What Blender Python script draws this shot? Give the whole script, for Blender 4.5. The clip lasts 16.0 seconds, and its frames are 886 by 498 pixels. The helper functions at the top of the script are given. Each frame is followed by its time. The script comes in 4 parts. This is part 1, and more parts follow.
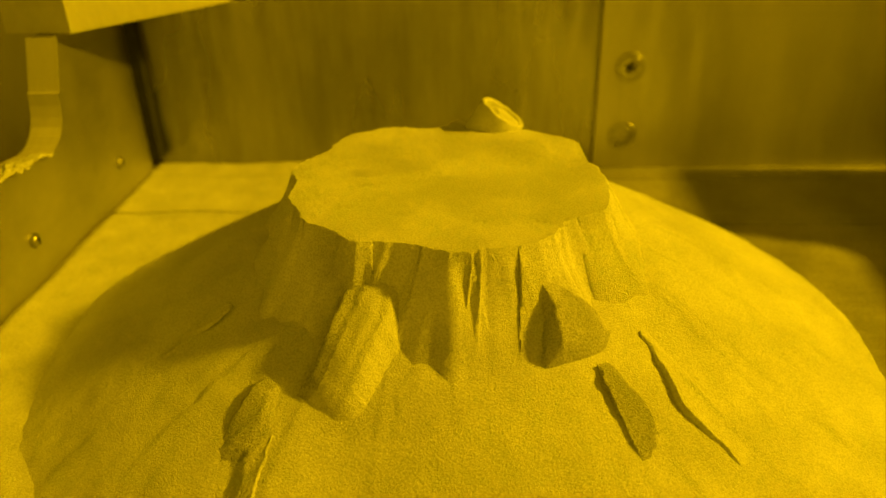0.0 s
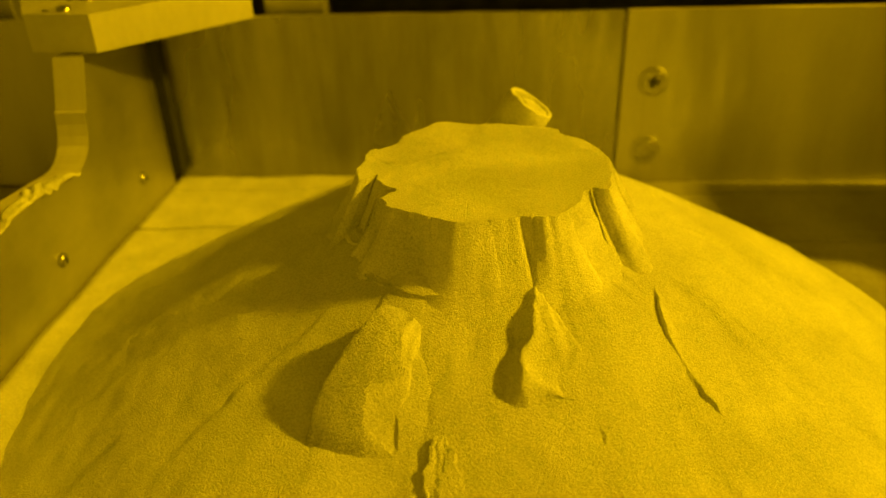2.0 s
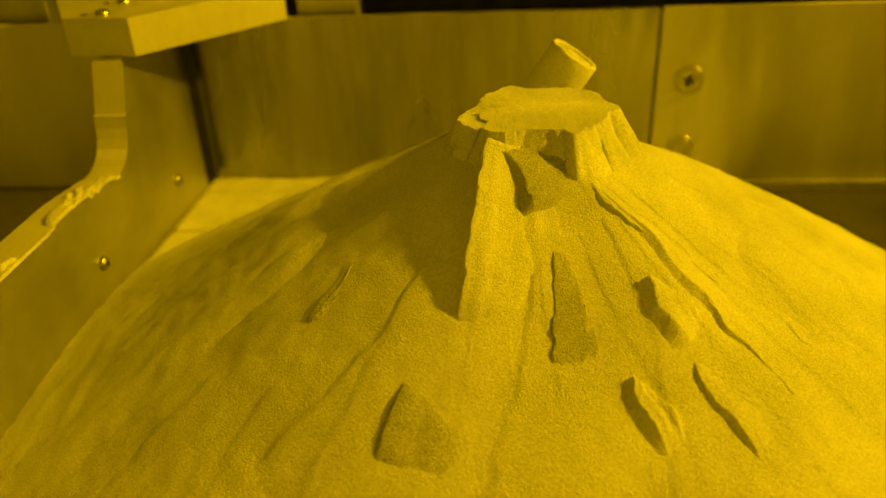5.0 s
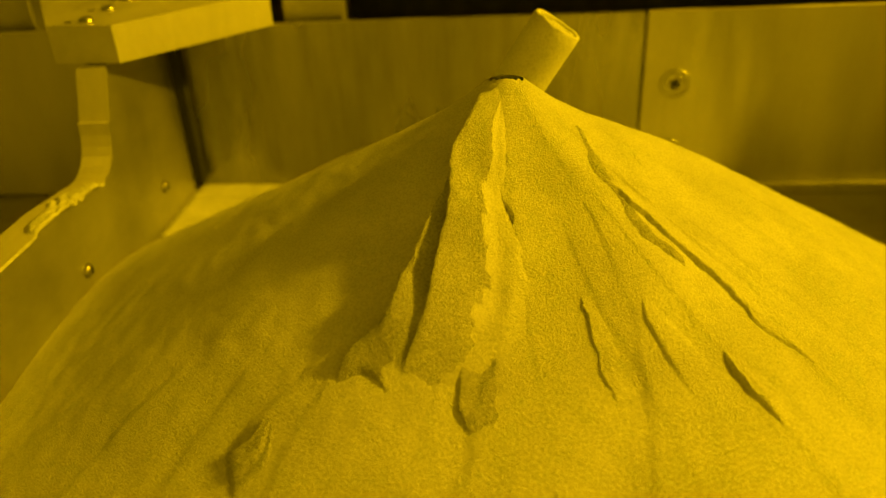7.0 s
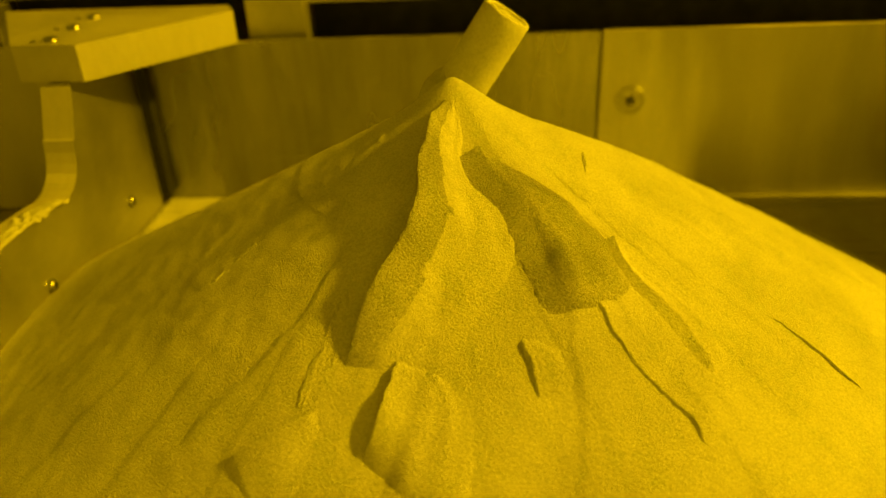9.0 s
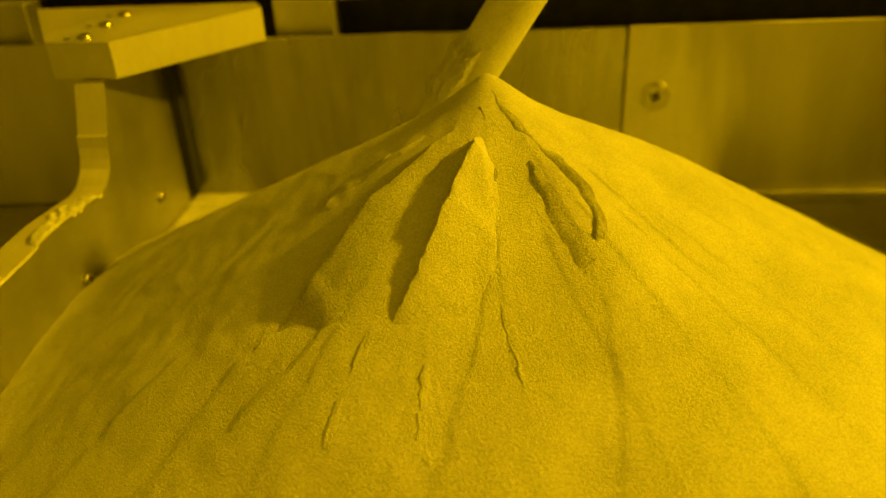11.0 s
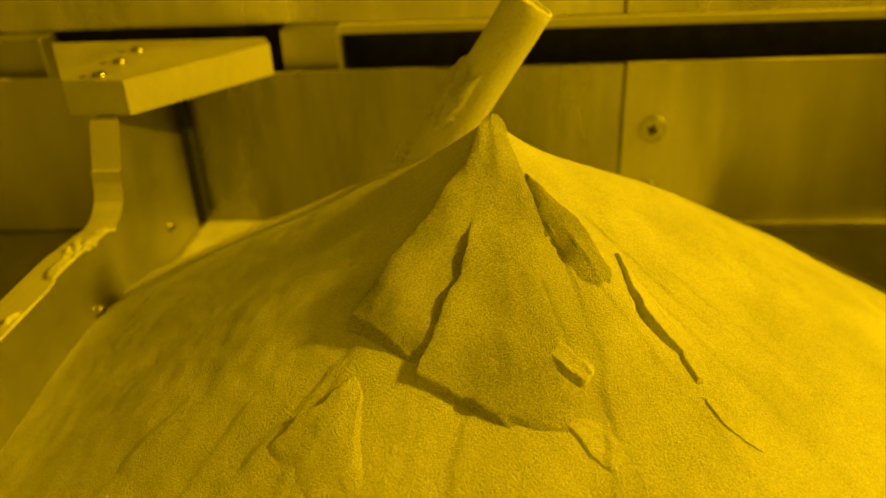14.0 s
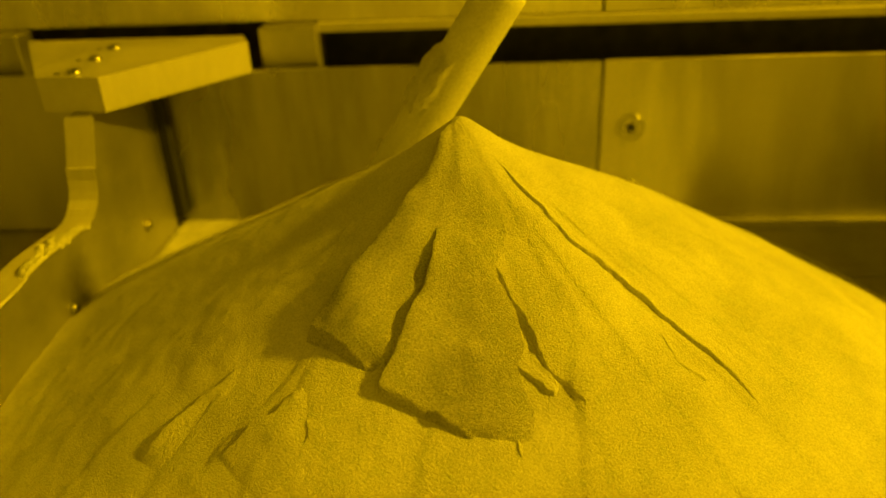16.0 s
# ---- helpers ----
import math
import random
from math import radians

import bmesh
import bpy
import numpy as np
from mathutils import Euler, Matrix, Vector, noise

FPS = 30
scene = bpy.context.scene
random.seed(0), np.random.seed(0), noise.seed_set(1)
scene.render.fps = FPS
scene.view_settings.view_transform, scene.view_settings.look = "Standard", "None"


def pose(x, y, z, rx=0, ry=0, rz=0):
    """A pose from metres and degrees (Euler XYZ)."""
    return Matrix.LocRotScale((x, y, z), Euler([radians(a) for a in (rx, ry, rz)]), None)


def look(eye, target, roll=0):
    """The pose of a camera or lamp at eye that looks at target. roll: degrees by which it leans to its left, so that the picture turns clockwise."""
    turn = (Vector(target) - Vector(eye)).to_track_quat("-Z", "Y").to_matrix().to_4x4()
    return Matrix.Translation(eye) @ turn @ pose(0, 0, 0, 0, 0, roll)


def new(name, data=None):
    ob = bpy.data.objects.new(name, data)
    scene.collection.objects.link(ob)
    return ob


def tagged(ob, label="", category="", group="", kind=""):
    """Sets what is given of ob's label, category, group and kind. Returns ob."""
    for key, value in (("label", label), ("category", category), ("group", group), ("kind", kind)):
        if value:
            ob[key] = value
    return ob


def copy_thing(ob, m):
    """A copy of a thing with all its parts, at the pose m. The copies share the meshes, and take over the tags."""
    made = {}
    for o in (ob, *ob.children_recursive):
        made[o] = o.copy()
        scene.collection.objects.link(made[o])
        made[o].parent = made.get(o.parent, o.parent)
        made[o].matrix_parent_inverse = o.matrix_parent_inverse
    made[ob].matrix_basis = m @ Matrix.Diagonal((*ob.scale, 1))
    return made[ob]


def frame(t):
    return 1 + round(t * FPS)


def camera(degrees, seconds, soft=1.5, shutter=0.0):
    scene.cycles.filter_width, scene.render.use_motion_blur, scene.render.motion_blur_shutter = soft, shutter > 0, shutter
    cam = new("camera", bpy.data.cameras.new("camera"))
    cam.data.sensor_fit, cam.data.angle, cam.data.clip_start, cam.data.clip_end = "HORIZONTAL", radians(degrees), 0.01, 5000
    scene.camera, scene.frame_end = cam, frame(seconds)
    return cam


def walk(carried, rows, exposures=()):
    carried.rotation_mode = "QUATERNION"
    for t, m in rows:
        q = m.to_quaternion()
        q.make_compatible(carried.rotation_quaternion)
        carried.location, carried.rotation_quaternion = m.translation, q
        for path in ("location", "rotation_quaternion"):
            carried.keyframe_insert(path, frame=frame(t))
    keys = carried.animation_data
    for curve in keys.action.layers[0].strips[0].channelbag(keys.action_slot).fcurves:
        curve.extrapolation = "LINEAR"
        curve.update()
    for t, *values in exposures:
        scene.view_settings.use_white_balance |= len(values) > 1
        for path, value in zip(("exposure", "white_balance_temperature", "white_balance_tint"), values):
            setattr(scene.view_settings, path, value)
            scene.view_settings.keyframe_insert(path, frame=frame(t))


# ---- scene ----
cam = camera(60.6, 16.0)
cam.data.dof.use_dof = True                     # a close, wide-open lens: the wall behind is soft
cam.data.dof.focus_distance, cam.data.dof.aperture_fstop = 0.250, 8.0
PATH = [
    (0, (0.207, -0.452, 0.182), (0.119, 1.301, -0.777), -1.5),
    (0.5, (0.205, -0.451, 0.185), (0.12, 1.299, -0.78), -1.5),
    (1, (0.201, -0.448, 0.189), (0.11, 1.299, -0.78), -1.6),
    (1.5, (0.197, -0.447, 0.188), (0.095, 1.302, -0.776), -1.7),
    (2, (0.199, -0.447, 0.191), (0.088, 1.302, -0.772), -1.8),
    (2.5, (0.195, -0.447, 0.191), (0.074, 1.298, -0.78), -2.0),
    (3, (0.194, -0.446, 0.192), (0.066, 1.296, -0.782), -2.1),
    (3.5, (0.192, -0.446, 0.193), (0.053, 1.296, -0.779), -2.3),
    (4, (0.19, -0.445, 0.194), (0.048, 1.296, -0.78), -2.4),
    (6.5, (0.186, -0.447, 0.191), (0.031, 1.3, -0.77), -2.9),
    (7, (0.193, -0.445, 0.193), (0.052, 1.304, -0.768), -2.9),
    (7.5, (0.205, -0.447, 0.205), (0.088, 1.306, -0.75), -2.7),
    (8, (0.213, -0.452, 0.208), (0.118, 1.304, -0.743), -2.3),
    (8.5, (0.212, -0.452, 0.206), (0.124, 1.308, -0.74), -2.4),
    (9, (0.205, -0.452, 0.201), (0.113, 1.307, -0.748), -2.4),
    (11.5, (0.197, -0.458, 0.203), (0.069, 1.294, -0.752), -2.8),
    (12, (0.197, -0.463, 0.206), (0.068, 1.29, -0.748), -2.8),
    (12.5, (0.2, -0.461, 0.205), (0.077, 1.292, -0.75), -2.8),
    (13, (0.202, -0.457, 0.205), (0.08, 1.299, -0.744), -2.7),
    (13.5, (0.197, -0.461, 0.22), (0.072, 1.3, -0.719), -2.7),
    (14, (0.198, -0.46, 0.218), (0.069, 1.305, -0.714), -2.6),
    (14.5, (0.199, -0.46, 0.217), (0.07, 1.305, -0.715), -2.6),
    (15, (0.199, -0.463, 0.215), (0.071, 1.303, -0.715), -2.6),
    (15.5, (0.204, -0.464, 0.219), (0.093, 1.304, -0.711), -2.5),
    (16, (0.204, -0.461, 0.214), (0.103, 1.31, -0.709), -2.4),
]
walk(cam, [(t, look(eye, target, roll)) for t, eye, target, roll in PATH])

# ---------------------------------------------------------------- light
YELLOW = (1.0, 0.58, 0.002)
world = bpy.data.worlds.new("world")
scene.world = world
world.use_nodes = True
world.node_tree.nodes["Background"].inputs[0].default_value = (1.0, 0.58, 0.002, 1)
world.node_tree.nodes["Background"].inputs[1].default_value = 0.03


def area_lamp(name, eye, target, width, height, watts):
    data = bpy.data.lights.new(name, "AREA")
    data.shape, data.size, data.size_y, data.energy, data.color = "RECTANGLE", width, height, watts, YELLOW
    ob = new(name, data)
    ob.matrix_world = look(eye, target)
    return ob


area_lamp("key_lamp", (2.13, -0.08, 1.32), (0.19, -0.18, 0.05), 0.14, 0.14, 72)
# unseen fill added in front, to lift the near slope and the metal
area_lamp("front_fill", (0.13, -1.05, 0.15), (0.15, -0.10, 0.08), 1.05, 0.26, 0.92)
# another added fill, high at the left, for the left slope and plate
area_lamp("left_fill", (-0.25, -0.62, 0.90), (0.15, -0.15, 0.08), 0.45, 0.12, 0.48)
scene.view_settings.exposure = 0.0


# ---------------------------------------------------------------- materials
def material(name):
    mat = bpy.data.materials.new(name)
    mat.use_nodes = True
    tree = mat.node_tree
    return mat, tree, tree.nodes["Principled BSDF"]


def add_noise(tree, scale, detail=4.0, rough=0.55, stretch=None):
    coord = tree.nodes.new("ShaderNodeTexCoord")
    tex = tree.nodes.new("ShaderNodeTexNoise")
    tex.inputs["Scale"].default_value = scale
    tex.inputs["Detail"].default_value = detail
    tex.inputs["Roughness"].default_value = rough
    if stretch:
        mapping = tree.nodes.new("ShaderNodeMapping")
        mapping.inputs["Scale"].default_value = stretch
        tree.links.new(coord.outputs["Object"], mapping.inputs["Vector"])
        tree.links.new(mapping.outputs["Vector"], tex.inputs["Vector"])
    else:
        tree.links.new(coord.outputs["Object"], tex.inputs["Vector"])
    return tex.outputs["Fac"]


def ramp(tree, fac, low, high, a=0.3, b=0.7):
    node = tree.nodes.new("ShaderNodeValToRGB")
    node.color_ramp.elements[0].position, node.color_ramp.elements[1].position = a, b
    node.color_ramp.elements[0].color = (*low, 1) if isinstance(low, tuple) else (low, low, low, 1)
    node.color_ramp.elements[1].color = (*high, 1) if isinstance(high, tuple) else (high, high, high, 1)
    tree.links.new(fac, node.inputs["Fac"])
    return node.outputs["Color"]


def add_bump(tree, shader, heights):
    normal = None
    for fac, strength, distance in heights:
        node = tree.nodes.new("ShaderNodeBump")
        node.inputs["Strength"].default_value = strength
        node.inputs["Distance"].default_value = distance
        tree.links.new(fac, node.inputs["Height"])
        if normal:
            tree.links.new(normal, node.inputs["Normal"])
        normal = node.outputs["Normal"]
    tree.links.new(normal, shader.inputs["Normal"])


def powder_material(name, low, high, grain=0.6, size=1700, deep=0.0022, speck=0.80):
    mat, tree, shader = material(name)
    fine = add_noise(tree, size, 2.0, 0.7)
    blotch = add_noise(tree, 60, 5.0, 0.6)
    mid = add_noise(tree, 260, 4.0, 0.6)
    # light and dark grains over the broad tone
    grains = tree.nodes.new("ShaderNodeMix")
    grains.data_type, grains.blend_type = "RGBA", "MULTIPLY"
    grains.inputs["Factor"].default_value = 1.0
    tree.links.new(ramp(tree, blotch, low, high), grains.inputs["A"])
    tree.links.new(ramp(tree, add_noise(tree, size * 0.85, 1.0, 0.6), speck, 1.0, 0.36, 0.60), grains.inputs["B"])
    tree.links.new(grains.outputs["Result"], shader.inputs["Base Color"])
    shader.inputs["Roughness"].default_value = 0.92
    shader.inputs["Specular IOR Level"].default_value = 0.2
    patchy = tree.nodes.new("ShaderNodeMath")
    patchy.operation = "MULTIPLY"
    tree.links.new(ramp(tree, add_noise(tree, 34, 3.0, 0.5), 0.45, 1.0, 0.40, 0.62), patchy.inputs[0])
    centred = tree.nodes.new("ShaderNodeMath")
    centred.operation = "SUBTRACT"
    centred.inputs[1].default_value = 0.5
    tree.links.new(fine, centred.inputs[0])
    tree.links.new(centred.outputs[0], patchy.inputs[1])
    add_bump(tree, shader, ((mid, 0.28, 0.0010), (patchy.outputs[0], grain, deep)))
    return mat


def metal_material(name, low, high, rough_a, rough_b, stretch, dust_and_light=0.25, cloudy=(1, 1, 1), film_low=0.05, wavy=0.0):
    mat, tree, shader = material(name)
    brush = add_noise(tree, 60, 6.0, 0.7, stretch)
    cloud = add_noise(tree, 12, 3.0, 0.5, cloudy)
    smear = add_noise(tree, 14, 4.0, 0.55, (1.6, 1.0, 0.45))
    speck = add_noise(tree, 900, 2.0, 0.5)
    tree.links.new(ramp(tree, brush, low, high), shader.inputs["Base Color"])
    tree.links.new(ramp(tree, cloud, rough_a, rough_b), shader.inputs["Roughness"])
    shader.inputs["Metallic"].default_value = 1.0
    add_bump(tree, shader, ((cloud, wavy, 0.015), (brush, 0.03, 0.0004)) if wavy else ((brush, 0.03, 0.0004),))
    # a film of powder in smears over the bare steel, its pale tone also standing for reflected light
    film = tree.nodes.new("ShaderNodeBsdfDiffuse")
    film.inputs["Color"].default_value = (0.62, 0.6, 0.56, 1)
    both = tree.nodes.new("ShaderNodeMath")
    both.operation = "MULTIPLY"
    tree.links.new(ramp(tree, smear, film_low, 1.0, 0.38, 0.66), both.inputs[0])
    tree.links.new(ramp(tree, speck, dust_and_light * 0.6, dust_and_light, 0.3, 0.7), both.inputs[1])
    mix = tree.nodes.new("ShaderNodeMixShader")
    tree.links.new(both.outputs[0], mix.inputs["Fac"])
    tree.links.new(shader.outputs[0], mix.inputs[1])
    tree.links.new(film.outputs[0], mix.inputs[2])
    tree.links.new(mix.outputs[0], tree.nodes["Material Output"].inputs["Surface"])
    return mat


def plain_material(name, low, high, rough, scale=80, metallic=0.0):
    mat, tree, shader = material(name)
    fac = add_noise(tree, scale, 5.0, 0.6)
    tree.links.new(ramp(tree, fac, low, high), shader.inputs["Base Color"])
    shader.inputs["Roughness"].default_value = rough
    shader.inputs["Metallic"].default_value = metallic
    add_bump(tree, shader, ((fac, 0.1, 0.0005),))
    return mat


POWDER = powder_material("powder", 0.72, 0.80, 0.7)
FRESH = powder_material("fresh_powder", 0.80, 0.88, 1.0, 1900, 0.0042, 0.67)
# the flat top's powder, with overhead light put into its paler colour
TOP_LIT = powder_material("lit_flat_powder", 0.90, 0.96, 0.9, 1900, 0.0024, 0.78)
LAYER = powder_material("powder_layer", 0.62, 0.78, 0.4)
TUBE = powder_material("sintered_plastic", 0.66, 0.76, 0.25)
# wall steel twice: darker where it mirrors shade, paler where it mirrors light
STEEL = metal_material("shaded_brushed_steel", 0.24, 0.42, 0.16, 0.42, (0.8, 1.0, 0.10), 0.30, (1.4, 1.0, 0.45), 0.0, wavy=0.45)
STEEL_LIT = metal_material("lit_satin_steel", 0.45, 0.58, 0.3, 0.48, (0.8, 1.0, 0.10), 0.95, (1.2, 1.0, 0.45), 0.3, wavy=0.35)
STEEL_SIDE = metal_material("side_steel", 0.38, 0.5, 0.34, 0.48, (1.0, 0.3, 0.6), 0.22)
# edge steel, with reflected light put into its pale base and film
STEEL_EDGE_LIT = metal_material("lit_steel_edge", 0.6, 0.82, 0.3, 0.45, (6.0, 1.0, 1.0), 1.0, (1, 1, 1), 0.7)
ALU = metal_material("milled_aluminium", 0.66, 0.84, 0.3, 0.42, (1.0, 4.0, 1.0), 0.8, (1, 1, 1), 0.45)
# beam steel, base and film made pale in place of bright reflections
BEAM = metal_material("lit_beam_steel", 0.6, 0.85, 0.22, 0.40, (0.8, 1.0, 0.10), 0.95, (1.4, 1.0, 0.45), wavy=0.25)
FLOOR = metal_material("floor_steel", 0.16, 0.26, 0.4, 0.6, (0.3, 3.0, 1.0), 0.7, (1, 1, 1), 0.5)
# dark tone for the shade inside the gap
CAVITY_SHADE = plain_material("cavity_shade", 0.06, 0.11, 0.8)
# black that stands for shade in the corner slit and the screw hollows
HOLLOW_SHADE = plain_material("hollow_shade", 0.012, 0.025, 0.7)
SCREW = plain_material("zinc_screw", 0.32, 0.5, 0.3, 300, 1.0)
PAINT = plain_material("grey_chamber_paint", 0.14, 0.19, 0.6, 12)


# ---------------------------------------------------------------- mesh helpers
def mesh_object(name, bm, mat, smooth=False):
    mesh = bpy.data.meshes.new(name)
    bm.normal_update()
    bm.to_mesh(mesh)
    bm.free()
    mesh.materials.append(mat)
    if smooth:
        for p in mesh.polygons:
            p.use_smooth = True
    return new(name, mesh)


def part(name, bm, mat, parent, label="", smooth=False):
    ob = mesh_object(name, bm, mat, smooth)
    ob.parent = parent
    return tagged(ob, label)


def holder(name, x, y, z):
    ob = new(name)
    ob.empty_display_size = 0.01
    ob.matrix_world = pose(x, y, z)
    return ob


def add_box(bm, x0, x1, y0, y1, z0, z1, bevel=0.0):
    made = bmesh.ops.create_cube(bm, size=1.0)["verts"]
    for v in made:
        v.co = Vector(((x0 + x1) / 2 + v.co.x * (x1 - x0), (y0 + y1) / 2 + v.co.y * (y1 - y0), (z0 + z1) / 2 + v.co.z * (z1 - z0)))
    if bevel:
        edges = list({e for v in made for e in v.link_edges})
        bmesh.ops.bevel(bm, geom=edges, offset=bevel, segments=2, affect="EDGES", profile=0.5)


def box(x0, x1, y0, y1, z0, z1, bevel=0.0):
    bm = bmesh.new()
    add_box(bm, x0, x1, y0, y1, z0, z1, bevel)
    return bm


def prism(outline, axis_a, axis_b, along, low, high, bevel=0.0):
    """A closed outline in the plane of two axes, pushed along the third."""
    bm = bmesh.new()
    rings = []
    for level in (low, high):
        ring = []
        for a, b in outline:
            co = Vector((0, 0, 0))
            co[axis_a], co[axis_b], co[along] = a, b, level
            ring.append(bm.verts.new(co))
        rings.append(ring)
    n = len(outline)
    bm.faces.new(rings[0])
    bm.faces.new(rings[1][::-1])
    for i in range(n):
        bm.faces.new((rings[0][i], rings[1][i], rings[1][(i + 1) % n], rings[0][(i + 1) % n]))
    bmesh.ops.recalc_face_normals(bm, faces=bm.faces)
    if bevel:
        bmesh.ops.bevel(bm, geom=list(bm.edges), offset=bevel, segments=2, affect="EDGES", profile=0.5)
    return bm


def grid_faces(bm, rows):
    for a, b in zip(rows, rows[1:]):
        for i in range(len(a) - 1):
            bm.faces.new((a[i], a[i + 1], b[i + 1], b[i]))


def face_up(bm):
    bm.normal_update()
    if sum(f.normal.z * f.calc_area() for f in bm.faces) < 0:
        bmesh.ops.reverse_faces(bm, faces=bm.faces)


def smooth_step(x):
    x = min(1.0, max(0.0, x))
    return x * x * (3 - 2 * x)


def glide(table, t):
    """The value at t of a table of (seconds, value)."""
    if t <= table[0][0]:
        return table[0][1]
    for (a, va), (b, vb) in zip(table, table[1:]):
        if t <= b:
            return va + (vb - va) * (t - a) / (b - a)
    return table[-1][1]


# ---------------------------------------------------------------- chamber
def chamber():
    floor = tagged(mesh_object("floor", box(-0.45, 2.6, -1.1, 0.16, -0.04, -0.0085), FLOOR), "dull steel chamber floor below the mound", "floor", kind="structure")
    strips = ((-0.0805, -0.0195), (-0.0185, -0.0005), (-0.30, -0.0815))
    for y0, y1 in strips:
        part("floor_plate", box(0.0, 2.6, y0, y1, -0.0085, -0.006, 0.0004), FLOOR, floor)
    wall = tagged(mesh_object("wall_back", box(-0.45, 2.6, 0.0035, 0.0095, -0.01, 0.098), STEEL), "brushed steel back wall of the powder chamber", "wall", kind="structure")
    part("wall_panel", box(-0.45, -0.0115, 0.0, 0.004, -0.006, 0.1, 0.0006), STEEL_LIT, wall)
    part("wall_panel", box(-0.0105, 0.2785, 0.0, 0.004, -0.006, 0.1, 0.0006), STEEL, wall)
    part("wall_panel", box(0.2805, 2.6, -0.0008, 0.004, -0.006, 0.1, 0.0006), STEEL_LIT, wall)
    # gap above the wall, its shade put into a dark colour, and the beam over it
    tagged(mesh_object("wall_cavity", box(-0.45, 2.6, 0.09, 0.10, -0.01, 0.2), CAVITY_SHADE), "back of the gap, coloured dark for the shade there", "wall", kind="structure")
    tagged(mesh_object("ledge", box(-0.45, 2.6, 0.0095, 0.09, 0.06, 0.07), CAVITY_SHADE), "shelf behind the steel wall, coloured dark for shade", "ledge", kind="structure")
    beam = tagged(mesh_object("beam", box(-0.45, 2.6, 0.045, 0.09, 0.124, 1.7), PAINT), "steel beam above the dark gap", "beam", kind="structure")
    part("beam_panel", box(-0.45, 0.2825, 0.036, 0.045, 0.122, 0.30, 0.0008), BEAM, beam)
    part("beam_panel", box(0.2840, 2.6, 0.036, 0.045, 0.122, 0.30, 0.0008), BEAM, beam)
    part("beam_lip", box(0.10, 2.6, 0.030, 0.045, 0.1155, 0.1215, 0.0008), STEEL_EDGE_LIT, beam, "bright folded lip of the beam")
    part("spacer_block", box(0.066, 0.1025, 0.018, 0.045, 0.07, 0.1215, 0.001), STEEL_SIDE, beam, "steel block in the gap")
    part("spacer_block", box(-0.125, -0.09, 0.018, 0.045, 0.07, 0.1215, 0.001), STEEL_SIDE, beam, "steel block in the gap")
    # unseen enclosure, added to give the metal something to reflect
    for name, size in (("unseen_wall_right", (2.6, 2.62, -1.1, 0.16, -0.04, 1.7)), ("unseen_wall_left", (-0.47, -0.45, -1.1, 0.16, -0.04, 1.7)),
                       ("unseen_wall_front", (-0.47, 2.62, -1.12, -1.1, -0.04, 1.7))):
        tagged(mesh_object(name, box(*size), PAINT), "unseen plain grey wall added for the metal to reflect", "wall", kind="structure")
    tagged(mesh_object("ceiling", box(-0.47, 2.62, -1.12, 0.16, 1.7, 1.72), PAINT), "unseen plain grey ceiling added for the metal to reflect", "ceiling", kind="structure")


def countersunk_screw(label, head, recess):
    """A flat head in its countersunk ring, with a cross recess, facing -y."""
    ob = holder("countersunk_screw", 0, 0, 0)
    bm = bmesh.new()
    n = 32
    prof = ((0.0090, 0.0), (0.0087, -0.0006), (0.0080, -0.0006), (0.0073, 0.0012))
    rows = [[bm.verts.new((r * math.cos(math.tau * i / n), d, r * math.sin(math.tau * i / n))) for i in range(n)] for r, d in prof]
    for a, b in zip(rows, rows[1:]):
        for i in range(n):
            bm.faces.new((a[i], a[(i + 1) % n], b[(i + 1) % n], b[i]))
    part("countersink", bm, STEEL_SIDE if head is SCREW else STEEL, ob, "dull countersunk ring", True)
    bm = bmesh.new()
    prof = ((0.0070, 0.0010), (0.0068, -0.0002), (0.0062, -0.0007), (0.0034, -0.0009))
    rows = [[bm.verts.new((r * math.cos(math.tau * i / n), d, r * math.sin(math.tau * i / n))) for i in range(n)] for r, d in prof]
    for a, b in zip(rows, rows[1:]):
        for i in range(n):
            bm.faces.new((a[i], a[(i + 1) % n], b[(i + 1) % n], b[i]))
    # recess: the inner ring drops to a small floor
    inner = [bm.verts.new((0.0024 * math.cos(math.tau * i / n), 0.0012, 0.0024 * math.sin(math.tau * i / n))) for i in range(n)]
    for i in range(n):
        bm.faces.new((rows[-1][i], rows[-1][(i + 1) % n], inner[(i + 1) % n], inner[i]))
    bm.faces.new(inner)
    part("screw_head", bm, head, ob, "zinc screw head")
    part("recess", box(-0.0034, 0.0034, -0.00095, 0.0, -0.0008, 0.0008, 0.0001), recess, ob, "dark cross recess")
    part("recess", box(-0.0008, 0.0008, -0.00098, 0.0, -0.0034, 0.0034, 0.0001), recess, ob, "dark cross recess")
    return tagged(ob, label, "screw", "wall screws")


